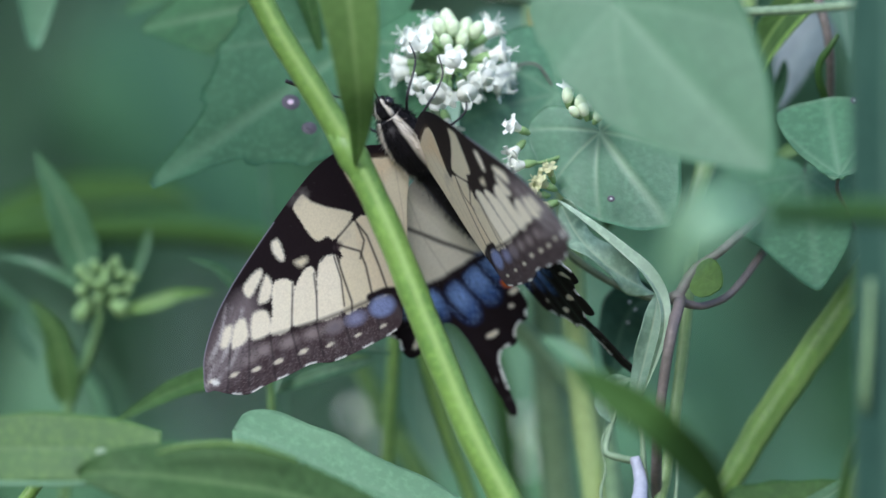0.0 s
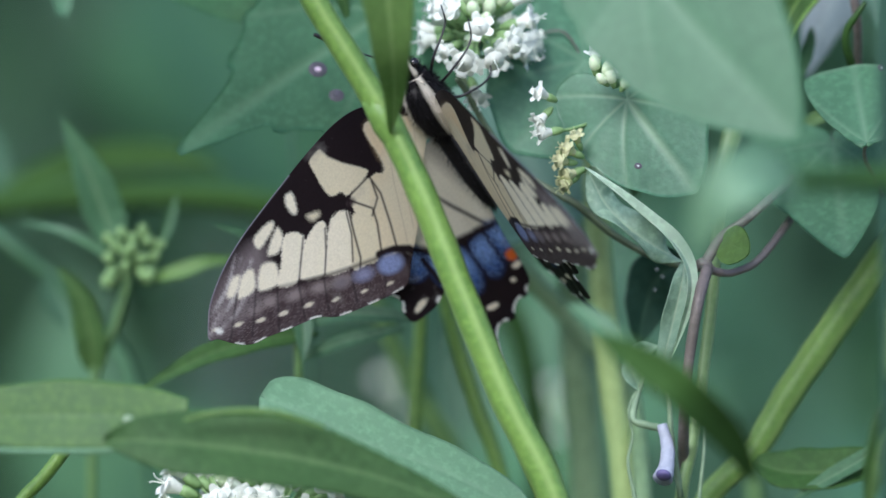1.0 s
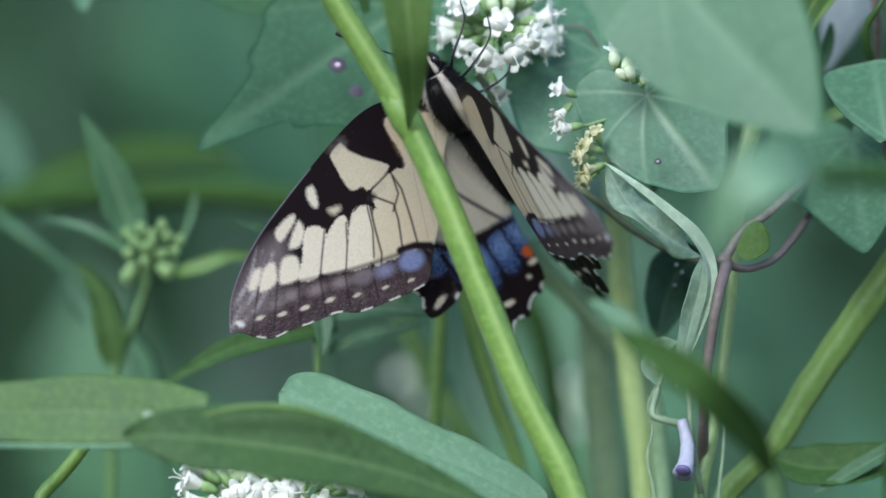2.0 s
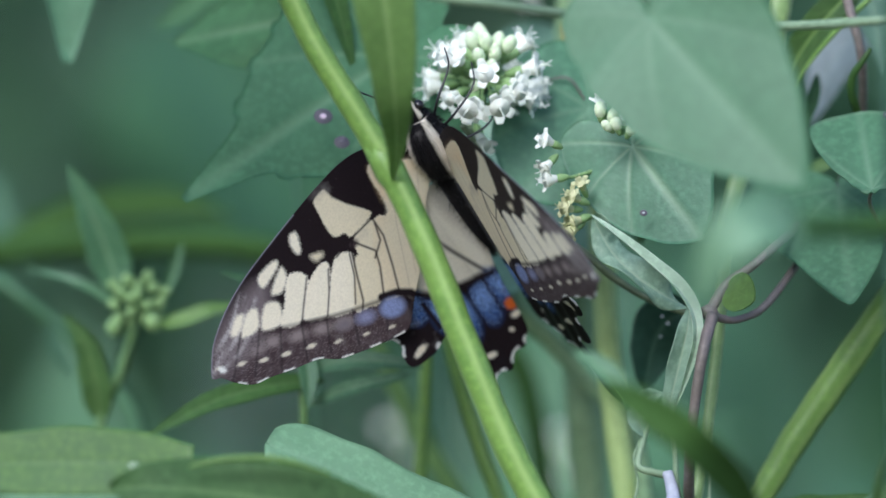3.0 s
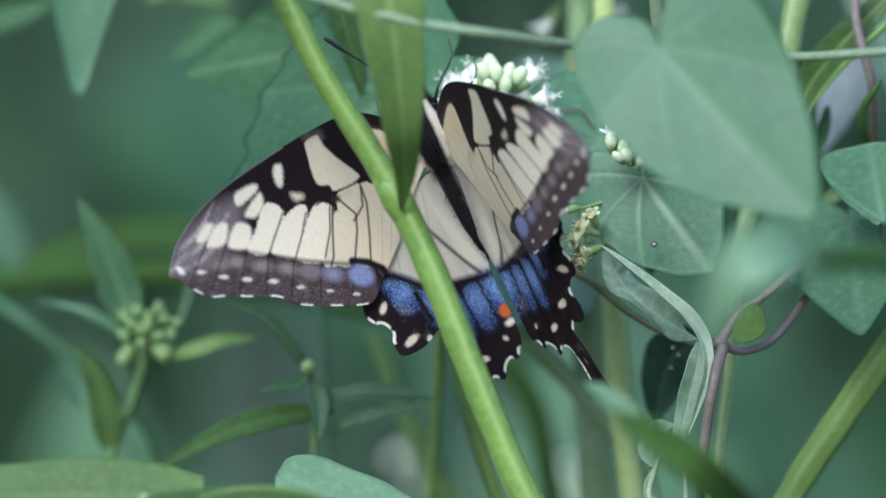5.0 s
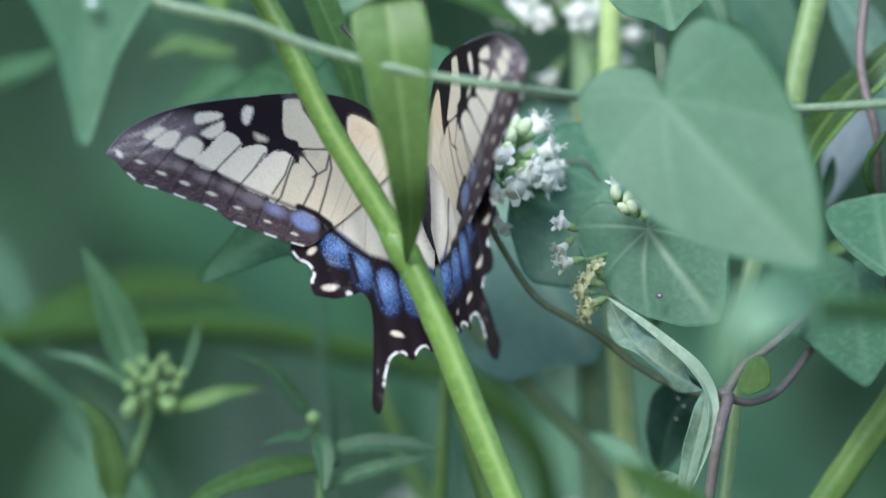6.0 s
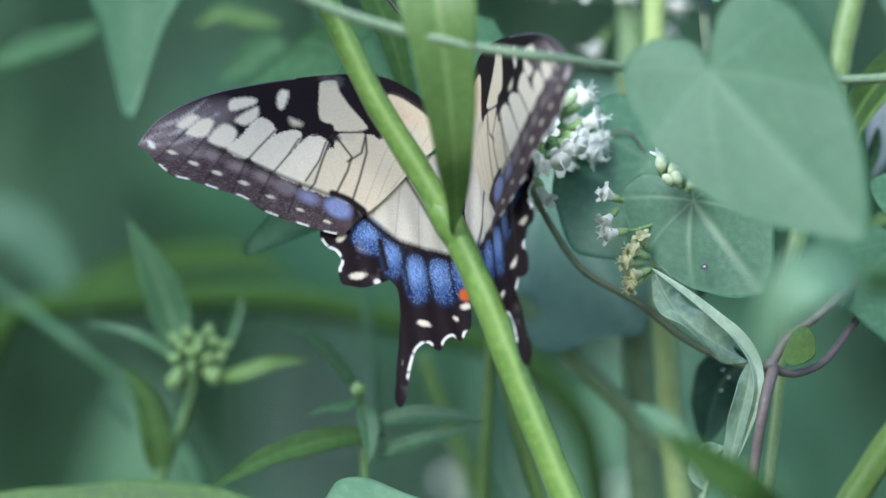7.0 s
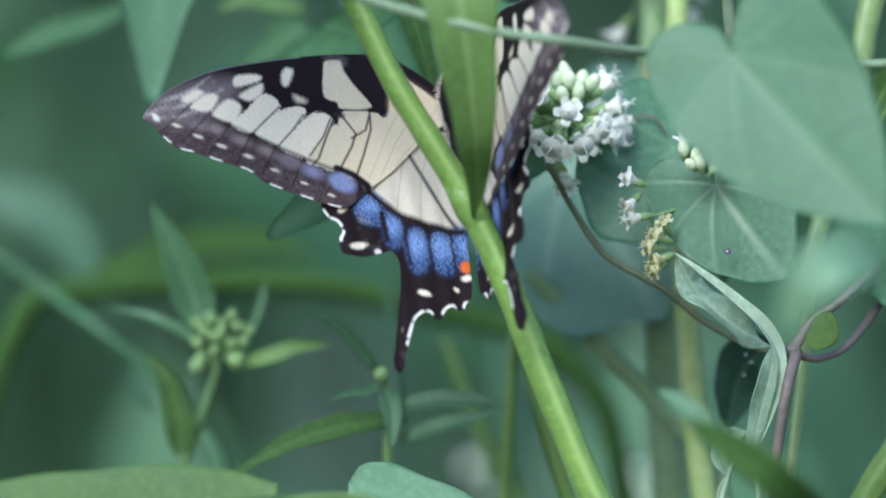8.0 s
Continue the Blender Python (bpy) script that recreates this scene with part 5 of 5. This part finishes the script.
def upper_weed():
    t = thing("ribbed_stalk", root(1380, 0.03), "ribbed pale green stalk with dark narrow leaves", "weed")
    d = 0.024
    stalk("stem", [root(1290, 0.008), at(1262, 1500, 0.008), at(1280, 1175, 0.006), at(1300, 1080, 0.006), at(1318, 960, 0.008), at(1334, 830, 0.010), at(1350, 620, 0.014), at(1368, 540, 0.018), at(1404, 410, d), at(1438, 260, d), at(1450, 190, d), at(1472, 95, d), at(1500, -10, d), at(1545, -180, d)], [0.0013, 0.0012, 0.0011, 0.0010, 0.0010, 0.0011, 0.0016, 0.0019, 0.0020, 0.0021, 0.0022, 0.0022, 0.0022], STALK_RIBBED, t, "ribbed yellow-green stem", 16, 60, 0.08)
    dark = blade("leaf", [at(1440, 392, d), at(1476, 312, d), at(1524, 246, d - 0.002), at(1590, 176, d - 0.003), at(1700, 60, d)], 0.0031, LEAF_DEEP, t, "dark green narrow leaf, folded along its midrib", "lance", (-0.3, -1, 0.1), 0.2, seed=5)
    stalk("midrib", [at(1453, 392, d - 0.002), at(1496, 324, d - 0.003), at(1548, 262, d - 0.005), at(1612, 200, d - 0.006), at(1704, 110, d - 0.004)], [0.0002, 0.0004, 0.0005, 0.0005], STALK, dark, "pale yellow-green midrib", 8, 20)
    blade("leaf", [at(1240, 10, 0.03), at(1290, 60, 0.028), at(1315, 130, 0.026), at(1322, 190, 0.026)], 0.0020, LEAF_MID, t, "", "lance", (0.2, -1, 0.3), 0.3, seed=6)
    blade("leaf", [at(1330, 30, 0.06), at(1390, 90, 0.06), at(1430, 180, 0.06), at(1450, 260, 0.06)], 0.006, LEAF_BACK, t, "", "ovate", (0.2, -1, 0.3), 0.15, seed=7)
    blade("leaf", [at(1500, 20, 0.05), at(1560, 120, 0.05), at(1606, 220, 0.05), at(1632, 345, 0.05)], 0.0045, LEAF_PALE, t, "pale hanging leaf", "lance", (0.2, -1, 0.3), 0.15, seed=8)
    blade("leaf", [at(1640, 190, 0.06), at(1580, 260, 0.06), at(1530, 340, 0.06), at(1500, 430, 0.06)], 0.0055, LEAF_GREY, t, "leaf out of focus with a grey sky sheen painted on", "ovate", (0.1, -0.6, 0.8), 0.1, seed=9)
    blade("leaf", [at(1512, 340, 0.03), at(1506, 375, 0.03), at(1497, 410, 0.03), at(1488, 436, 0.03)], 0.0011, LEAF_SHADE, t, "", "lance", (0.2, -1, 0.2), 0.2, seed=10)
    blade("leaf", [at(1470, 530, 0.03), at(1510, 508, 0.03), at(1560, 480, 0.03), at(1620, 440, 0.03)], 0.0013, LEAF_LOW, t, "", "lance", (0, -1, 0.4), 0.2, seed=11)
    return t


upper_weed()


# ---- the budding weed at the other side ----
def budding_weed():
    t = thing("budding_weed", root(250, 0.05), "weed with narrow leaves and a cluster of green buds", "weed")
    d = 0.062
    stalk("stem", [root(250, d), at(235, 1500, d), at(238, 1050, d), at(245, 950, d), at(278, 870, d), at(298, 800, d), at(312, 745, d)], [0.0012, 0.0011, 0.0009, 0.0009, 0.0008], STALK_BACK, t, "", 10, 40)
    blade("leaf", [at(285, 745, d), at(262, 680, d), at(232, 600, d - 0.002), at(184, 500, d - 0.004)], 0.0038, LEAF_MID, t, "upright lance-shaped leaf", "lance", (0.1, -1, 0.1), 0.3, seed=2)
    blade("leaf", [at(295, 770, d), at(250, 735, d), at(190, 705, d), at(112, 686, d + 0.004)], 0.0011, LEAF_MID, t, "", "lance", (0, -1, 0.6), 0.3, seed=3)
    blade("leaf", [at(330, 790, d), at(390, 775, d - 0.002), at(440, 758, d - 0.002), at(505, 752, d)], 0.0015, LEAF_YELLOW, t, "", "lance", (0, -1, 0.5), 0.3, seed=4)
    blade("leaf", [at(355, 740, d), at(368, 700, d), at(380, 665, d), at(388, 638, d)], 0.0010, LEAF_MID, t, "", "lance", (0.2, -1, 0.1), 0.3, seed=5)
    blade("leaf", [at(242, 955, d), at(234, 890, d - 0.003), at(216, 820, d - 0.005), at(176, 764, d - 0.006)], 0.0028, LEAF_LOW, t, "curled yellow-green leaf", "ovate", (-0.2, -1, 0.5), 0.15, 0.05, seed=6)
    rng = random.Random(6)
    for k in range(15):
        a, r = k * 2.4, 5.5 * math.sqrt(k)
        u, v = 308 + 2.0 * r * math.cos(a), 742 + 1.9 * r * math.sin(a)
        prof = [(0, 0.0003), (0.0005, 0.0008), (0.0014, 0.00105), (0.0022, 0.0008), (0.0026, 0.0003)]
        vv, f = lathe(prof, 9, (0.03 * (u - 308), -0.6, -0.02 * (v - 760) + 0.3), at(u, v, d - 0.003 + 0.0001 * r))
        mesh_ob("bud", vv, f, CALYX, t)
    for u0, v0, u1, v1 in ((312, 745, 268, 795), (312, 745, 350, 765), (312, 745, 290, 720)):
        stalk("stalklet", [at(u0, v0 + 15, d), at((u0 + u1) / 2, (v0 + v1) / 2 + 12, d), at(u1, v1, d - 0.001)], [0.0004, 0.0004], CALYX, t, "", 7, 8)
    for u, v in ((265, 800), (335, 792)):
        vv, f = lathe([(0, 0.0004), (0.0006, 0.0013), (0.0018, 0.0016), (0.003, 0.0010), (0.0034, 0.0003)], 10, (0.1, -0.6, 0.5), at(u, v, d - 0.002))
        mesh_ob("bud", vv, f, CALYX, t)
    return t


budding_weed()


def narrow_leaf_weed():
    t = thing("narrow_leaved_weed", root(590, 0.04), "slender weed with narrow green leaves below the wings", "weed")
    d = 0.03
    stalk("stem", [root(590, d), at(600, 1400, d), at(604, 1000, d), at(598, 860, d), at(592, 805, d)], [0.0010, 0.0009, 0.0008, 0.0006], STALK_BACK, t, "", 9, 30)
    for pts, h, m in ((((640, 884), (540, 893), (430, 926), (312, 992)), 0.0023, LEAF_DARK), (((600, 868), (680, 850), (760, 852), (815, 862)), 0.0018, LEAF_MID), (((590, 810), (560, 770), (510, 715), (450, 690)), 0.0014, LEAF_MID),
                      (((596, 812), (570, 835), (540, 838), (500, 850)), 0.0010, LEAF_MID), (((598, 830), (607, 850), (612, 890), (610, 935)), 0.0019, LEAF_MID), (((604, 930), (680, 900), (740, 885), (800, 872)), 0.0016, LEAF_MID)):
        blade("leaf", [at(u, v, d - 0.002 * i) for i, (u, v) in enumerate(pts)], h, m, t, "", "lance", (0.1, -1, 0.5), 0.3, seed=int(pts[-1][0]))
    v, f = lathe([(-0.001, 0.0004), (-0.0004, 0.0013), (0.0008, 0.0014), (0.0016, 0.0005)], 10, (0, -0.5, 1), at(592, 806, d - 0.002))
    mesh_ob("bud", v, f, CALYX, t)
    return t


narrow_leaf_weed()


# ---- broad leaves low in front ----
def broad_leaf_weed():
    t = thing("broad_leaved_weed", root(-200, -0.05), "weed with broad light green leaves low in front", "weed")
    stalk("stem", [root(-200, -0.05), at(-220, 1500, -0.05), at(-230, 1040, -0.05)], [0.002, 0.0018, 0.0014], STALK_BACK, t, "", 9, 16)
    leaf = blade("leaf", [at(-230, 1050, -0.05), at(-60, 1036, -0.048), at(120, 1030, -0.046), at(280, 1030, -0.045), at(406, 1038, -0.044)], 0.0064, LEAF_BROAD, t, "broad light green leaf with cut end", "cut", (0, -1, 0.35), 0.10, 0.03, seed=3, veiny=0.12)
    spot("dropping", at(302, 1036, -0.0505), 0.0010, [STALK_PALE, STALK_PALE], leaf, "dull whitish dropping on the leaf")
    stalk("rim", [at(-200, 1090, -0.051), at(0, 1090, -0.0515), at(160, 1092, -0.0515), at(280, 1090, -0.051), at(400, 1072, -0.050)], [0.0004, 0.0005, 0.0005, 0.0003], LEAF_SOFT, leaf, "pale thickened leaf edge", 7, 30)
    long_leaf = blade("leaf", [at(258, 1072, -0.055), at(360, 1074, -0.056), at(480, 1086, -0.055), at(620, 1108, -0.054), at(780, 1150, -0.052), at(980, 1235, -0.05)], 0.0066, LEAF_OLIVE, t, "long ribbed green leaf", "lance", (0, -1, 0.45), 0.15, 0.14, teeth=0.03, ribs=13, nu=90, seed=4, veiny=0.4)
    stalk("rim", [at(400, 1036, -0.058), at(470, 1022, -0.058), at(560, 1024, -0.058), at(650, 1050, -0.057)], [0.0003, 0.0006, 0.0006, 0.0003], LEAF_LIT, long_leaf, "yellow-green curled leaf edge", 7, 24)
    stalk("side_shoot", [at(195, 1083, -0.02), at(150, 1140, -0.02), at(110, 1185, -0.02), at(60, 1400, -0.03), at(-100, 3000, -0.04)], [0.0012, 0.0012, 0.0012], STALK, t, "", 9, 16)
    return t


broad_leaf_weed()


def hanging_leaf():
    t = thing("overhanging_shrub", root(-500, -0.06), "shrub whose pale leaf hangs into view", "shrub")
    stalk("stem", [root(-500, -0.06), at(-420, 1200, -0.06), at(-250, 0, -0.06), at(0, -330, -0.06), at(190, -380, -0.06)], [0.004, 0.0035, 0.0025, 0.0015, 0.0008], STALK_BACK, t, "", 9, 30)
    leaf = heart("leaf", at(212, -330, -0.062), at(183, 372, -0.066), 1.0, LEAF_BLUE, t, "large pale blue-green hanging leaf", 4, 0.08, 0.3, 0.15, 0.03, 0.006, seed=21, veiny=0.3,
                 lop=[(-178, 0.1), (-110, 0.3), (-45, 0.42), (-24, 0.51), (-13, 0.60), (-7, 0.68), (-3, 0.83), (0, 1.0), (3, 0.83), (7, 0.68), (13, 0.60), (24, 0.51), (45, 0.42), (110, 0.3), (178, 0.1)])
    spot("dropping", at(200, 70, -0.0672), 0.0016, [LEAF_PALE, DROPPING], leaf, "whitish fleck on the leaf")
    return t


hanging_leaf()


# ---- soft shapes behind ----
def back_weeds():
    t = thing("leaning_cane", root(-150, 0.15), "dark green leaning cane far behind", "weed")
    stalk("stem", [root(-200, 0.15), at(-140, 1100, 0.15), at(-40, 690, 0.15), at(110, 652, 0.15), at(300, 640, 0.15), at(480, 645, 0.15), at(640, 680, 0.15), at(780, 712, 0.15), at(900, 760, 0.15), at(1000, 900, 0.15), at(1040, 1400, 0.15), root(1050, 0.15)],
          [0.0024, 0.0026, 0.0028, 0.0026, 0.0024, 0.0022], CANE, t, "", 9, 60)
    blade("leaf", [at(60, 640, 0.17), at(220, 580, 0.17), at(380, 570, 0.17), at(480, 600, 0.17)], 0.003, CANE, t, "", "lance", (0, -1, 0.1), 0.2)
    t = thing("pale_weed", root(-60, 0.07), "pale weed stem with soft leaves behind", "weed")
    stalk("stem", [at(-150, 555, 0.12), at(0, 658, 0.12), at(80, 718, 0.11), at(165, 785, 0.11), at(235, 850, 0.11), at(310, 960, 0.11), at(340, 1500, 0.11), root(340, 0.11)], [0.0011, 0.0011, 0.0011, 0.0009], LEAF_MID, t, "", 9, 40)
    blade("leaf", [at(160, 775, 0.08), at(158, 810, 0.08), at(175, 845, 0.08), at(196, 880, 0.08)], 0.0016, LEAF_BACK, t, "", "lance", (0.4, -1, 0.1), 0.2, seed=2)
    blade("leaf", [at(-120, 480, 0.22), at(0, 520, 0.22), at(60, 600, 0.22), at(110, 700, 0.22)], 0.0050, LEAF_BACK, t, "", "ovate", (0.1, -1, 0.2), 0.1, seed=3)
    blade("leaf", [at(-80, 240, 0.10), at(20, 200, 0.10), at(90, 180, 0.10), at(150, 152, 0.10)], 0.0026, LEAF_SHADE, t, "", "lance", (0.1, -1, 0.5), 0.2, seed=4)
    t = thing("bright_weed", root(480, 0.10), "bright green leaves out of focus behind", "weed")
    stalk("stem", [root(620, 0.10), at(620, 900, 0.10), at(560, 300, 0.10), at(500, 60, 0.10), at(440, -120, 0.10)], [0.0010, 0.0008, 0.0007], LEAF_BACK, t, "", 9, 24)
    for pts, h, m in ((((470, 60), (440, 30), (420, 60), (430, 110)), 0.003, LEAF_YELLOW), (((460, 160), (400, 150), (350, 140), (300, 165)), 0.0018, LEAF_LOW), (((470, 200), (430, 200), (390, 230), (340, 260)), 0.0028, LEAF_SHADE),
                      (((640, -30), (690, 30), (640, 70), (600, 20)), 0.003, LEAF_MID), (((1010, 760), (1020, 840), (1000, 930), (960, 1000)), 0.007, LEAF_BLUE)):
        blade("leaf", [at(u, v, 0.09 if v < 500 else 0.3) for u, v in pts], h, m, t, "", "lance", (0.1, -1, 0.4), 0.2, seed=int(pts[0][1]) + 200)
    t = thing("dark_blade_weed", root(700, 0.08), "weed with long dark green blades behind", "weed")
    stalk("stem", [root(830, 0.18), at(825, 1300, 0.18), at(822, 900, 0.18), at(810, 700, 0.18)], [0.005, 0.0045, 0.004, 0.003], LEAF_BACK, t, "", 9, 20)
    blade("leaf", [at(560, -60, 0.02), at(600, 60, 0.02), at(650, 180, 0.02), at(695, 350, 0.022)], 0.0030, LEAF_DARK, t, "", "lance", (0.2, -1, 0.1), 0.3, seed=3)
    blade("leaf", [at(640, -20, 0.06), at(780, 15, 0.06), at(880, 60, 0.06), at(980, 120, 0.06)], 0.0030, LEAF_DARK, t, "", "lance", (0.1, -1, 0.4), 0.3, seed=4)
    t = thing("yellowish_stalks", root(900, 0.02), "yellow-green stalks below the butterfly", "weed")
    for a, b, r, d, m in (((868, 850), (962, 1150), 0.0015, 0.05, STALK), ((820, 840), (800, 1180), 0.0013, 0.05, STALK), ((760, 880), (900, 1150), 0.0022, 0.09, STALK_BACK)):
        stalk("stem", [at(a[0] - (b[0] - a[0]) * 0.4, a[1] - 140, d), at(*a, d), at((a[0] + b[0]) / 2, (a[1] + b[1]) / 2, d), at(*b, d), at(b[0] + (b[0] - a[0]) * 0.3, b[1] + 500, d), root(b[0] + 30, d)], [r * 0.6, r, r, r], m, t, "", 10, 30)
    # blurred white heads low behind
    t = thing("white_flowering_weed", root(800, 0.22), "white flowering weed out of focus behind", "weed")
    for u, v in ((790, 992), (1070, 1030)):
        stalk("stem", [root(u, 0.28), at(u + 10, 1500, 0.28), at(u, v + 20, 0.28)], [0.0012, 0.001, 0.0008], STALK_BACK, t, "", 7, 12)
        flower_head(t, at(u, v, 0.28), (0, -0.4, 1), 0.0032, 5, 3, u, "white flower head out of focus", 0.75)


back_weeds()

motions()
